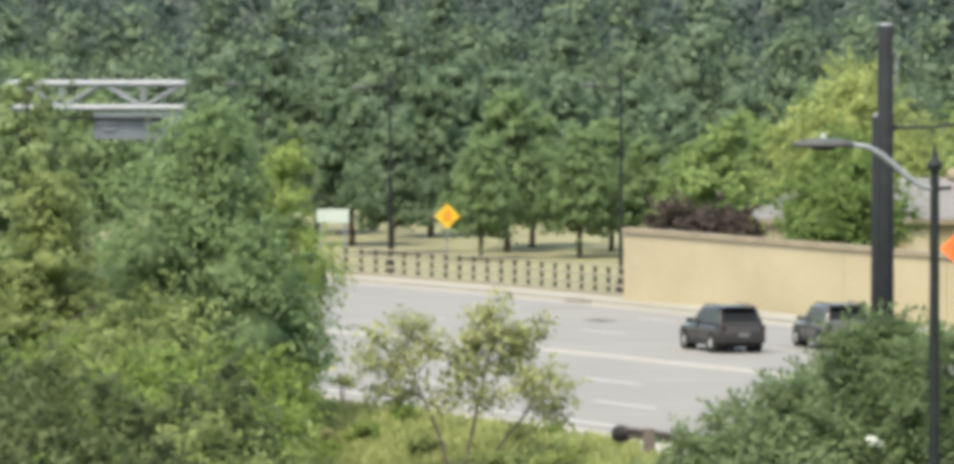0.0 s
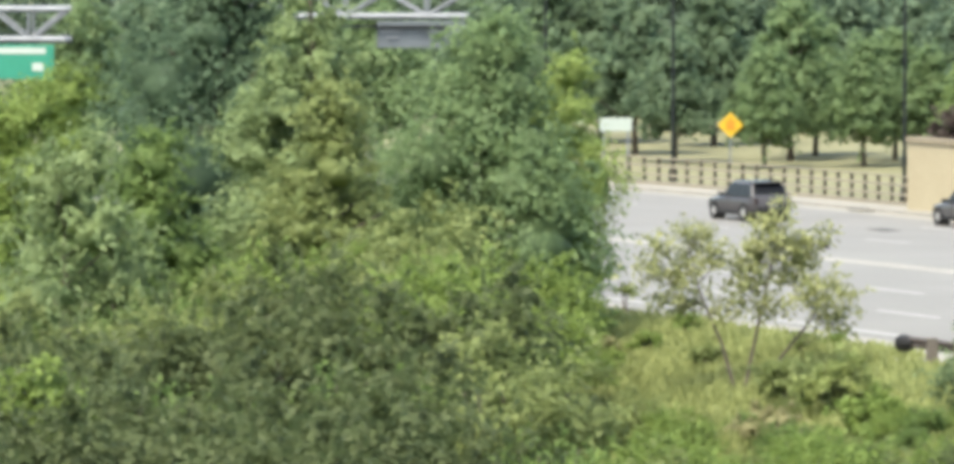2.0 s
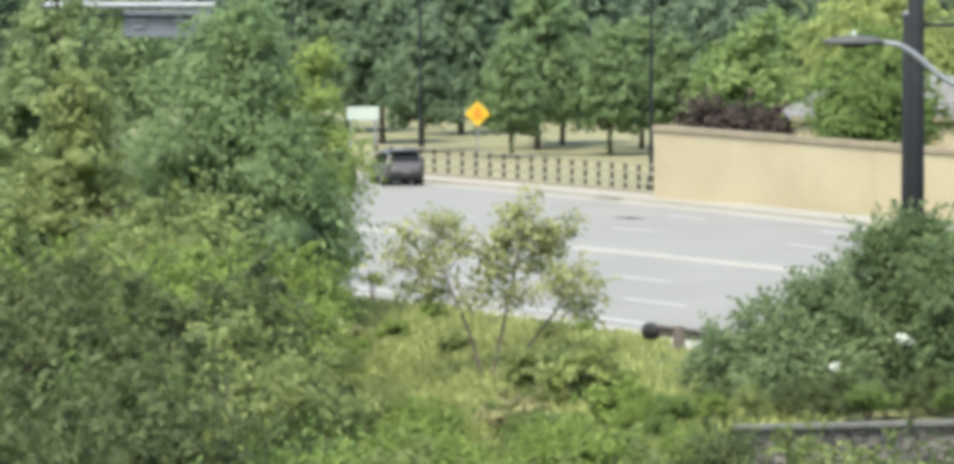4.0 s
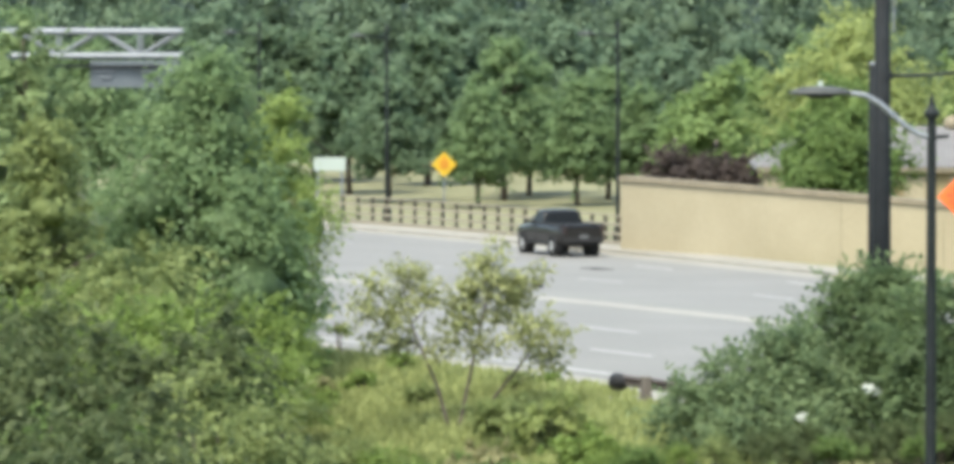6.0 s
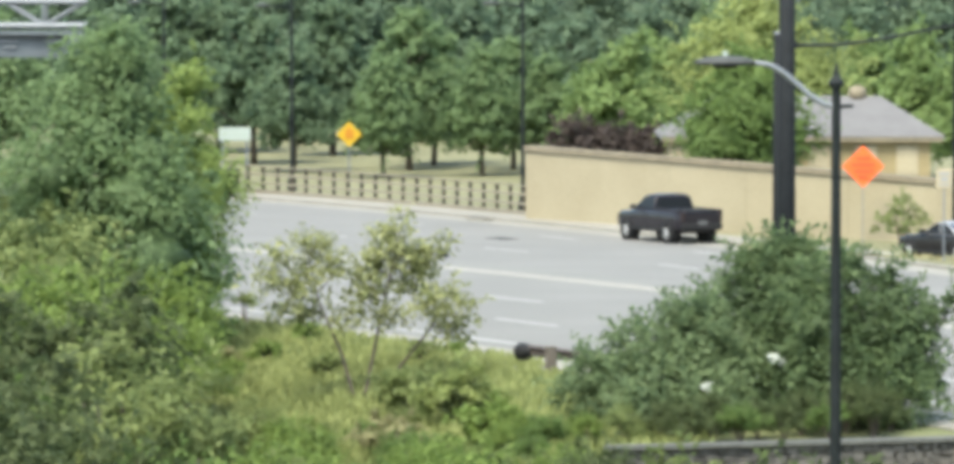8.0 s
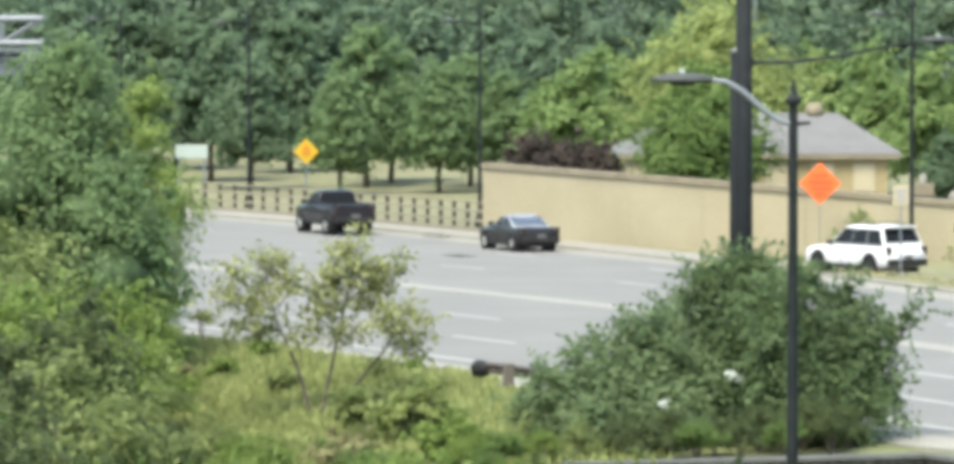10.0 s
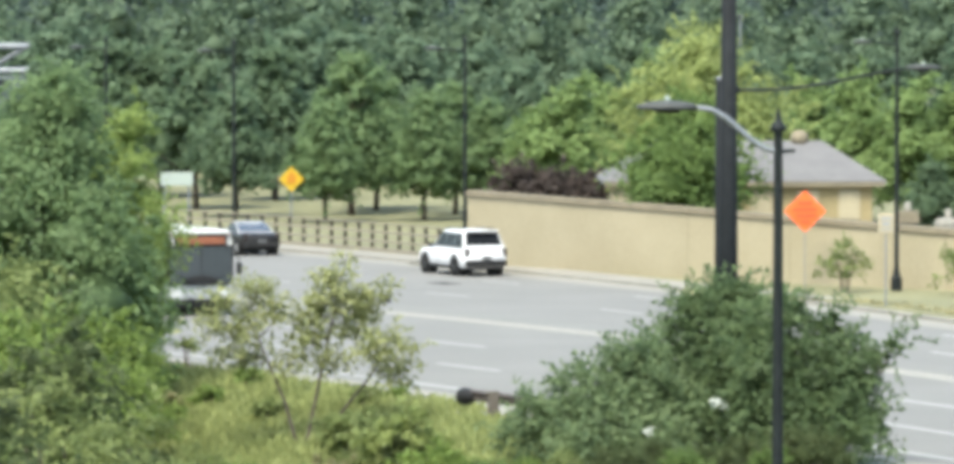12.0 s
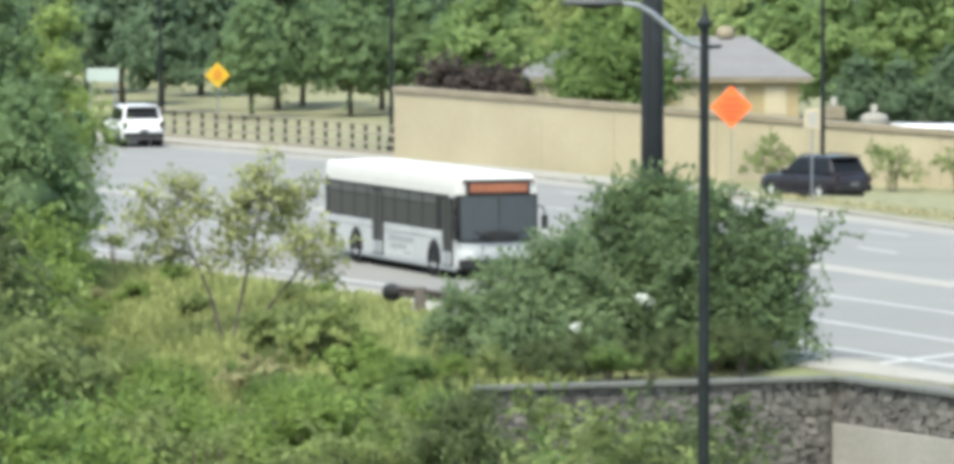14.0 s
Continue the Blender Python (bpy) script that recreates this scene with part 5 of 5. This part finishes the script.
def wheel_mesh_parts(r, w, rim_mat, vehicle, x, y):
    wheel = new("wheel")
    wheel.parent = vehicle
    wheel.location = (x, y, r)
    bm = bmesh.new()
    prof = [(r * 0.62, -w / 2), (r * 0.94, -w / 2), (r, -w * 0.32), (r, w * 0.32), (r * 0.94, w / 2), (r * 0.62, w / 2)]
    n = 20
    rings = [[bm.verts.new((math.cos(2 * math.pi * k / n) * q, o, math.sin(2 * math.pi * k / n) * q)) for k in range(n)] for q, o in prof]
    for r0, r1 in zip(rings, rings[1:]):
        for k in range(n):
            bm.faces.new((r0[k], r0[(k + 1) % n], r1[(k + 1) % n], r1[k]))
    part("tyre", bm, M_TYRE, wheel, "black tyre", True)
    bm = bmesh.new()
    side = 1 if y > 0 else -1
    for k in range(5):
        m = Matrix.Rotation(2 * math.pi * k / 5, 4, "Y")
        block(bm, r * 0.33, side * w * 0.34, 0, r * 0.62, 0.05, r * 0.2, m)
    tube([(0, side * w * 0.2, 0), (0, side * w * 0.42, 0)], [r * 0.16, r * 0.14], 10, bm)
    part("rim", bm, rim_mat, wheel, "spoked alloy rim")
    bm = tube([(0, -side * w * 0.35, 0), (0, side * w * 0.12, 0)], [r * 0.61, r * 0.61], 18)
    part("brake_drum", bm, M_PLASTIC, wheel)
    return wheel


def quad_panel(name, corners, mat, parent, push, label="", smooth=False):
    """A thin pane with thickness, pushed out along its normal."""
    c = [Vector(q) for q in corners]
    n = (c[1] - c[0]).cross(c[-1] - c[0]).normalized()
    bm = bmesh.new()
    a = [bm.verts.new(q + n * push) for q in c]
    b = [bm.verts.new(q - n * 0.02) for q in c]
    bm.faces.new(a)
    bm.faces.new(b[::-1])
    for i in range(len(c)):
        bm.faces.new((a[i], b[i], b[(i + 1) % len(c)], a[(i + 1) % len(c)]))
    return part(name, bm, mat, parent, label)


def inset(c, k):
    m = sum((Vector(q) for q in c), Vector()) / len(c)
    return [m + (Vector(q) - m) * k for q in c]


def car(name, label, paint, length, width, height, kind, rim_mat=M_RIM, wheel_r=0.36, roof_mat=None):
    """A car facing +x, on its wheels at z = 0. kind: suv, pickup, roadster."""
    v = tagged(new(name), label, "car" if kind != "pickup" else "pickup truck")
    L, w = length / 2, width / 2
    belt = height * {"suv": 0.6, "pickup": 0.68, "roadster": 0.68}[kind]
    g = wheel_r * (0.8 if kind != "pickup" else 1.15)
    hood = belt * 0.97
    body = loft([ring(-L, g + 0.22, belt * 0.82, w * 0.86), ring(-L + 0.12, g + 0.06, belt * 0.96, w * 0.95), ring(-L + 0.6, g, belt, w), ring(-L * 0.3, g, belt, w), ring(L * 0.3, g, belt, w),
                 ring(L * 0.42, g, hood, w), ring(L - 0.5, g, hood * 0.93, w * 0.97), ring(L - 0.12, g + 0.05, hood * 0.85, w * 0.9), ring(L, g + 0.15, hood * 0.66, w * 0.8)])
    part("body", body, paint, v, "", True)
    # greenhouse
    if kind == "suv":
        xs = (-L + 0.22, -L + 0.6, L * 0.06, L * 0.38)
    elif kind == "pickup":
        xs = (-L * 0.17, -L * 0.13, L * 0.16, L * 0.44)
    else:
        xs = (-L * 0.62, -L * 0.2, L * 0.02, L * 0.36)
    r0, r1, r2, r3 = xs
    wb, wt = w * 0.93, w * 0.76
    zt = height
    lo = belt - 0.03
    gb = [(r0, wb, lo), (r3, wb, lo), (r3, -wb, lo), (r0, -wb, lo)]
    gt = [(r1, wt, zt - 0.04), (r2, wt, zt - 0.04), (r2, -wt, zt - 0.04), (r1, -wt, zt - 0.04)]
    def slab(x, top):
        """A cabin section: straight flanks that lean in, a rounded roof edge."""
        def flank(z):
            return wb + (wt - wb) * min(1.0, (z - lo) / (zt - 0.04 - lo))
        h = top - lo
        half = [(wb, lo), (flank(lo + h * 0.5), lo + h * 0.5), (flank(top - h * 0.1), top - h * 0.1), (flank(top) * 0.95, top - h * 0.03), (flank(top) * 0.8, top), (flank(top) * 0.4, top + h * 0.02)]
        return [(x, y, z) for y, z in half] + [(x, -y, z) for y, z in half[::-1]]

    peak = zt - 0.03
    bm = loft([slab(r0, lo + 0.02), slab((r0 + r1) / 2, (lo + peak) / 2), slab(r1 - (r1 - r0) * 0.12, peak - (peak - lo) * 0.1), slab(r1 + 0.12, peak), slab((r1 + r2) / 2, peak + 0.03), slab(r2 - 0.12, peak),
               slab(r2 + (r3 - r2) * 0.12, peak - (peak - lo) * 0.1), slab((r2 + r3) / 2, (lo + peak) / 2), slab(r3, lo + 0.02)])
    part("cabin", bm, roof_mat or paint, v, "", True)
    quad_panel("windscreen", inset([gb[1], gb[2], gt[2], gt[1]], 0.86), M_GLASS, v, 0.012)
    back = [Vector(q) for q in (gb[3], gb[0], gt[0], gt[3])]
    low, high = (0.22, 0.9) if kind == "suv" else (0.15, 0.88)
    rear = [back[0].lerp(back[3], low), back[1].lerp(back[2], low), back[1].lerp(back[2], high), back[0].lerp(back[3], high)]
    quad_panel("rear_window", [rear[0].lerp(rear[1], 0.05), rear[1].lerp(rear[0], 0.05), rear[2].lerp(rear[3], 0.05), rear[3].lerp(rear[2], 0.05)], M_SKYGLASS if kind == "roadster" else M_GLASS, v, 0.012)
    for sgn in (1, -1):
        def at(u, t):
            x = (r0 + (r3 - r0) * u) * (1 - t) + (r1 + (r2 - r1) * u) * t
            return (x, sgn * (wb * (1 - t) + wt * t), lo * (1 - t) + (zt - 0.04) * t)
        cuts = ((0.03, 0.325), (0.34, 0.645), (0.66, 0.965)) if kind == "suv" else ((0.06, 0.46), (0.52, 0.95))
        for u0, u1 in cuts:
            c = [at(u0, 0.12), at(u1, 0.12), at(u1, 0.88), at(u0, 0.88)]
            quad_panel("side_window", c if sgn < 0 else c[::-1], M_GLASS, v, 0.012)
        part("mirror", boxes((r3 - 0.28, sgn * (w + 0.1), belt + 0.08, 0.14, 0.24, 0.17), bevel=0.04), M_PLASTIC, v)
        part("headlight", boxes((L - 0.16, sgn * w * 0.66, hood * 0.74, 0.2, w * 0.36, 0.15), bevel=0.03), M_CLEARLAMP, v, "clear headlight")
        part("tail_light", boxes((-L + 0.08, sgn * w * 0.82, belt * 0.86, 0.16, w * 0.2, belt * 0.3), bevel=0.03), M_REDLAMP, v, "red tail light")
        part("sill", boxes((0, sgn * w * 0.95, g + 0.04, length * 0.56, 0.1, 0.14), bevel=0.02), M_PLASTIC, v)
        if kind == "suv":
            part("roof_rail", tube([(r1 + 0.2, sgn * wt * 0.88, zt - 0.02), (r1 + 0.35, sgn * wt * .88, zt + 0.04), (r2 - 0.25, sgn * wt * .88, zt + 0.04), (r2 - 0.1, sgn * wt * .88, zt - 0.02)], [0.022] * 4, 6), M_PLASTIC, v)
        part("door_seam", boxes((L * 0.08, sgn * (w + 0.001), (belt + g) / 2, 0.02, 0.012, (belt - g) * 0.75)), M_PLASTIC, v)
        for hx in (L * 0.02, -L * 0.34):
            part("door_handle", boxes((hx, sgn * (w + 0.012), belt * 0.86, 0.2, 0.035, 0.035), bevel=0.01), paint, v)
    part("rear_bumper", boxes((-L + 0.03, 0, g + 0.22, 0.2, width * 0.9, 0.26), bevel=0.05), M_PLASTIC, v, "dark rear bumper")
    part("number_plate", boxes((-L - 0.06, 0, belt * 0.66, 0.02, 0.4, 0.16)), M_PLATE, v)
    part("grille", boxes((L - 0.02, 0, hood * 0.55, 0.08, width * 0.5, 0.24), bevel=0.03), M_PLASTIC, v)
    part("underbody", boxes((0, 0, g + 0.02, length * 0.86, width * 0.72, 0.2)), M_PLASTIC, v)
    if kind == "pickup":
        bm = boxes((-L * 0.62, 0, belt + 0.006, L * 0.68, width * 0.8, 0.02))
        part("bed_cover", bm, M_PLASTIC, v, "black bed cover")
        for sgn in (1, -1):
            part("bed_rail", boxes((-L * 0.6, sgn * w * 0.9, belt + 0.03, L * 0.76, 0.1, 0.1), bevel=0.02), paint, v)
        part("tailgate", boxes((-L - 0.005, 0, belt * 0.78, 0.07, width * 0.78, belt * 0.36), bevel=0.02), paint, v)
    elif kind == "suv":
        part("spoiler", boxes((r1 - 0.1, 0, zt - 0.03, 0.36, wt * 1.8, 0.06), bevel=0.02), M_PLASTIC if paint is not M_WHITECAR else paint, v)
    for x in (L * 0.62, -L * 0.6):
        for sgn in (1, -1):
            # solid black disc paints in the shaded hollow around the wheel
            part("wheel_arch", tube([(x, sgn * w * 0.6, wheel_r + 0.02), (x, sgn * (w + 0.008), wheel_r + 0.02)], [wheel_r * 1.2] * 2, 20), M_PLASTIC, v)
            wheel_mesh_parts(wheel_r, 0.24, rim_mat, v, x, sgn * (w - 0.09))
    return v


def build_bus():
    """A forty-foot city bus facing +x; its origin is below the middle of its front."""
    b = tagged(new("city_bus"), "white city bus with dark window band and amber display", "bus")
    L, w, h = 12.2, 1.3, 3.14
    sec, top_sec = [], []
    for x, inx, top in ((-L, 0.06, h - 0.1), (-L + 0.12, 0.0, h - .02), (-L * 0.5, 0.0, h), (-0.5, 0.0, h), (-0.12, 0.03, h - 0.03), (0.0, 0.08, h - 0.08)):
        ww = w - inx
        half = [(ww * .97, 0.32), (ww, 0.42), (ww, 1.3), (ww, 2.4), (ww, 2.52), (ww * .5, 2.54)]
        sec.append([(x, y, z) for y, z in half] + [(x, -y, z) for y, z in half[::-1]])
        half = [(ww * 0.6, 2.53), (ww + 0.012, 2.53), (ww + 0.008, 2.78), (ww * .985, top - 0.12), (ww * 0.93, top - 0.02), (ww * .4, top)]
        shift = 0.012 if x > -1 else -0.012
        top_sec.append([(x + shift, y, z) for y, z in half] + [(x + shift, -y, z) for y, z in half[::-1]])
    part("body", loft(sec), M_BUSSIDE, b, "pale grey-white painted body")
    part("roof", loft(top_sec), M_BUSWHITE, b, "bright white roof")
    for px, sz in ((-3.4, 0.7), (-8.2, 0.7)):
        part("roof_hatch", boxes((px, 0, h + 0.01, sz, sz, 0.05), bevel=0.02), M_BUSWHITE, b)
    for sgn in (1, -1):
        part("window_band", boxes((-L / 2 - 0.3, sgn * (w + 0.004), 1.98, L - 0.75, 0.03, 1.1), bevel=0.01), M_PLASTIC, b, "dark window surround")
        n = 8
        step = (L - 2.1) / n
        for i in range(n):
            x0 = -L + 0.4 + step * (i + 0.5)
            pane = part("window", boxes((x0, sgn * (w + 0.016), 1.96, step - 0.07, 0.03, 0.98), bevel=0.01), M_BUSGLASS, b)
            part("window_bar", boxes((x0, sgn * (w + 0.034), 2.18, step - 0.09, 0.012, 0.03)), M_PLASTIC, pane)
            part("window_vent", boxes((x0, sgn * (w + 0.033), 2.31, step - 0.12, 0.01, 0.2)), M_VENTGLASS, pane, "paler top light")
        part("side_stripe", boxes((-L / 2, sgn * (w + 0.004), 1.2, L - 0.3, 0.02, 0.05)), M_INK, b, "thin grey rub rail")
        for i in range(6):
            part("panel_seam", boxes((-L + 0.9 + 1.9 * i, sgn * (w + 0.002), 0.82, 0.02, 0.012, 0.74)), M_INK, b)
        part("skirt", boxes((-L / 2, sgn * (w - 0.02), 0.34, L - 0.4, 0.06, 0.14)), M_BUSGREY, b)
        part("side_lettering", boxes((-5.0, sgn * (w + 0.008), 0.98, 2.3, 0.012, 0.2), (-5.2, sgn * (w + 0.008), 0.74, 1.5, 0.012, 0.12), (-4.4, sgn * (w + 0.008), 0.56, 0.7, 0.012, 0.07)), M_INK, b)
        part("mirror", boxes((0.16, sgn * (w + 0.16), 1.72, 0.12, 0.2, 0.42), bevel=0.04), M_PLASTIC, b)
        part("mirror_arm", tube([(-0.1, sgn * w, 2.2), (0.14, sgn * (w + 0.14), 2.15), (0.16, sgn * (w + 0.16), 1.9)], [0.025] * 3, 6), M_PLASTIC, b)
        lamp = part("headlight", boxes((0.0, sgn * 0.98, 0.82, 0.1, 0.4, 0.17), bevel=0.04), M_PLASTIC, b, "dark headlight cluster")
        for k in (-0.09, 0.1):
            part("lens", tube([(0.03, sgn * 0.98 + k, 0.82), (0.065, sgn * 0.98 + k, 0.82)], [0.065, 0.06], 10), M_CLEARLAMP, lamp)
        part("indicator", boxes((0.0, sgn * 1.15, 1.02, 0.08, 0.1, 0.07), bevel=0.01), M_DEST, b, "amber indicator")
    part("engine_grille", boxes((-L + 0.75, -(w + 0.01), 0.86, 0.55, 0.02, 0.62), bevel=0.01), M_PLASTIC, b, "dark louvred engine grille")
    for dx, wide in ((-0.78, 0.86), (-7.1, 1.0)):
        door = part("door", boxes((dx, -(w + 0.02), 1.42, wide, 0.04, 2.05), bevel=0.015), M_PLASTIC, b, "dark framed folding door")
        for k in (-0.25, 0.25):
            part("door_pane", boxes((dx + k * wide, -(w + 0.04), 1.6, wide * 0.4, 0.03, 1.5), bevel=0.01), M_BUSGLASS, door)
            part("door_foot", boxes((dx + k * wide, -(w + 0.04), 0.62, wide * 0.4, 0.03, 0.4), bevel=0.01), M_BUSGREY, door, "grey lower door panel")
    # windscreen: bowed glass in a dark surround, leaning back a little
    def bowed(x, half_y, z0, z1, lean, thick, bow=0.05):
        ring = []
        for yy in (-1, -0.6, 0, 0.6, 1):
            ring.append([(x - bow * yy * yy, yy * half_y, z0), (x - bow * yy * yy - lean, yy * half_y, z1), (x - bow * yy * yy - lean - thick, yy * half_y, z1), (x - bow * yy * yy - thick, yy * half_y, z0)])
        return loft(ring)
    part("windscreen_surround", bowed(0.13, 1.27, 1.14, 2.56, 0.04, 0.22), M_PLASTIC, b, "black windscreen surround")
    ws = part("windscreen", bowed(0.145, 1.19, 1.22, 2.5, 0.04, 0.05), M_BUSSCREEN, b, "large tinted windscreen")
    part("centre_bar", boxes((0.13, 0, 1.86, 0.02, 0.03, 1.26)), M_PLASTIC, ws)
    part("dashboard", bowed(0.15, 1.0, 1.23, 1.48, 0.012, 0.05), M_PLASTIC, ws, "dark dashboard behind the glass")
    for y0, y1 in ((0.15, 0.85), (-0.15, -0.85)):
        part("wiper", tube([(0.17, y0, 1.16), (0.15, y1, 1.5)], [0.02, 0.014], 5), M_PLASTIC, ws)
    dest = part("destination_housing", boxes((0.04, 0, 2.78, 0.12, 2.05, 0.42), bevel=0.05), M_PLASTIC, b, "black display housing")
    part("destination_display", boxes((0.1, 0, 2.76, 0.03, 1.84, 0.26)), M_DEST, dest, "amber destination display")
    part("roof_lip", boxes((0.02, 0, 3.03, 0.14, 2.3, 0.06), bevel=0.02), M_BUSWHITE, b)
    for sgn in (1, -1):
        part("corner_window", boxes((-0.22, sgn * (w + 0.006), 1.86, 0.26, 0.03, 1.28), bevel=0.01), M_BUSGLASS, b, "dark corner window")
        part("marker_light", boxes((0.06, sgn * 1.1, 2.95, 0.05, 0.1, 0.06), bevel=0.01), M_DEST, b, "amber marker light")
    part("front_panel", boxes((0.02, 0, 0.86, 0.08, 2.36, 0.5), bevel=0.03), M_BUSSIDE, b, "white front panel")
    part("front_bumper", boxes((0.05, 0, 0.46, 0.2, 2.5, 0.3), bevel=0.07), M_PLASTIC, b, "black front bumper")
    part("front_vent", boxes((0.05, 0, 1.06, 0.05, 0.9, 0.05), bevel=0.01), M_INK, b)
    part("bike_rack", boxes((0.32, 0, 0.72, 0.04, 1.5, 0.04), (0.32, 0, 1.04, 0.04, 1.3, 0.03), (0.32, -0.6, 0.88, 0.04, 0.04, 0.36), (0.32, 0.6, 0.88, 0.04, 0.04, 0.36), (0.2, -0.4, 0.66, 0.3, 0.05, 0.05), (0.2, 0.4, 0.66, 0.3, 0.05, 0.05), (0.32, 0, 0.88, 0.04, 0.04, 0.36)), M_GALV, b, "folded grey bicycle rack")
    part("underbody", boxes((-L / 2, 0, 0.3, L - 0.6, 2.3, 0.26)), M_PLASTIC, b)
    for x in (-2.0, -9.2):
        for sgn in (1, -1):
            # no hollow here: a black disc carries the wheel well's shade
            part("wheel_arch", tube([(x, sgn * 0.9, 0.52), (x, sgn * (w + 0.008), 0.52)], [0.62] * 2, 20), M_PLASTIC, b)
            wheel_mesh_parts(0.5, 0.3, M_RIM, b, x, sgn * (w - 0.12))
    return b


SUV_DARK = car("suv", "black compact sport utility car driving away", M_DARKCAR, 4.65, 1.87, 1.7, "suv")
SUV_GREY = car("suv", "dark grey compact sport utility car driving away", M_GREYCAR, 4.65, 1.87, 1.68, "suv", roof_mat=M_SHEEN)
SUV_SILVER = car("suv", "grey crossover car driving away", M_SILVERCAR, 4.6, 1.85, 1.62, "suv", roof_mat=M_SHEEN)
PICKUP_BLACK = car("pickup_truck", "black crew-cab pickup truck driving away", M_BLACKCAR, 5.8, 2.0, 1.95, "pickup", M_RIM, 0.43)
PICKUP_NAVY = car("pickup_truck", "dark slate pickup truck with a covered bed", M_NAVYCAR, 5.8, 2.0, 1.92, "pickup", M_RIM, 0.42)
CAR_LOW = car("sedan", "low black saloon car, sky glare painted pale on its roof", M_BLACKCAR, 4.6, 1.85, 1.48, "roadster", M_RIM, 0.34, M_ROOF_GLARE)
SUV_WHITE = car("suv", "large white sport utility car driving away", M_WHITECAR, 5.3, 2.04, 1.92, "suv", M_DARK_RIM, 0.41)
SUV_NAVY = car("suv", "dark navy sport utility car in the side lane", M_NAVYCAR, 4.7, 1.87, 1.72, "suv")
VAN = car("van", "white parked van behind the tan wall", M_WHITECAR, 5.4, 2.0, 2.2, "suv", M_RIM, 0.36)
VAN.matrix_basis = pose(26.3, 236.5, 0.0, 0, 0, -33)
BUS = build_bus()


def drive(thing, way, origin, rows, forward, lean=0.0, step_s=0.5, off=0.0):
    """Keys a vehicle along a way. rows: seconds, metres along the way from the origin; the pace goes on before and after."""
    base = way.near(*origin)[0]
    ts, ds = [r[0] for r in rows], [r[1] for r in rows]
    v0 = (ds[1] - ds[0]) / (ts[1] - ts[0])
    v1 = (ds[-1] - ds[-2]) / (ts[-1] - ts[-2])

    def dist(t):
        d = ds[0] + v0 * (t - ts[0]) if t < ts[0] else ds[-1] + v1 * (t - ts[-1]) if t > ts[-1] else float(np.interp(t, ts, ds))
        return min(max(base + d, 2.5), way.length - 2.5)
    out = []
    for i in range(int(14 / step_s) + 1):
        t = i * step_s
        s = dist(t)
        q, d = way.aside(s, off), way.along(s)
        out.append((t, pose(q[0], q[1], 0.01, 0, 0, math.degrees(math.atan2(d[1], d[0])) + (0 if forward else 180) + lean)))
    walk(thing, out)
    for wheel in [c for c in thing.children if c.name.startswith("wheel") and "arch" not in c.name]:
        p = wheel.location.copy()
        walk(wheel, [(i * 0.2, pose(p.x, p.y, p.z, 0, 80.0 * i, 0)) for i in range(71)])


def motions():
    a0, b0, c0, n0 = (-11.2, 243), (-11.78, 256), (-12.74, 278.95), (-8.9, 215.9)
    drive(SUV_DARK, LANE_A, a0, [(0, 34.9), (0.5, 24.5), (1.5, 6.9)], False, -6)
    drive(SUV_GREY, LANE_B, b0, [(0, 47.2), (0.5, 38.3), (1.5, 21.8), (2.0, 14.8), (2.8, 5.6)], False, -6)
    drive(SUV_SILVER, LANE_C, c0, [(2.4, 38.1), (2.8, 31.5), (3.2, 25.0)], False, -6)
    drive(PICKUP_BLACK, LANE_C, c0, [(5.3, 45.0), (5.7, 38.5), (6.1, 32.0), (6.5, 25.5), (6.9, 18.8), (7.5, 9.6)], False, -6)
    drive(PICKUP_NAVY, LANE_C, c0, [(6.5, 68.5), (7.5, 56.8), (8.2, 48.2), (10.3, 21.0), (11, 11.4)], False, -6)
    drive(CAR_LOW, LANE_C, c0, [(8.2, 65.7), (10.3, 38.4), (11, 29.5), (11.5, 23.1), (12.1, 15.6)], False, -6)
    drive(SUV_WHITE, LANE_C, c0, [(10.3, 61.7), (11, 51.9), (11.5, 45.3), (12.1, 37.4), (12.5, 32.0), (13, 25.2), (13.6, 17.0), (14, 11.5)], False, -6)
    drive(SUV_NAVY, LANE_C, c0, [(13.6, 73.2), (14, 68.0)], False, -6)
    drive(BUS, LANE_BUS, n0, [(11.8, 1.2), (12.1, 7.0), (12.5, 14.2), (13, 24.5), (13.5, 33.9), (14, 44.7)], True, 1.8, 0.5, 0.4)


motions()
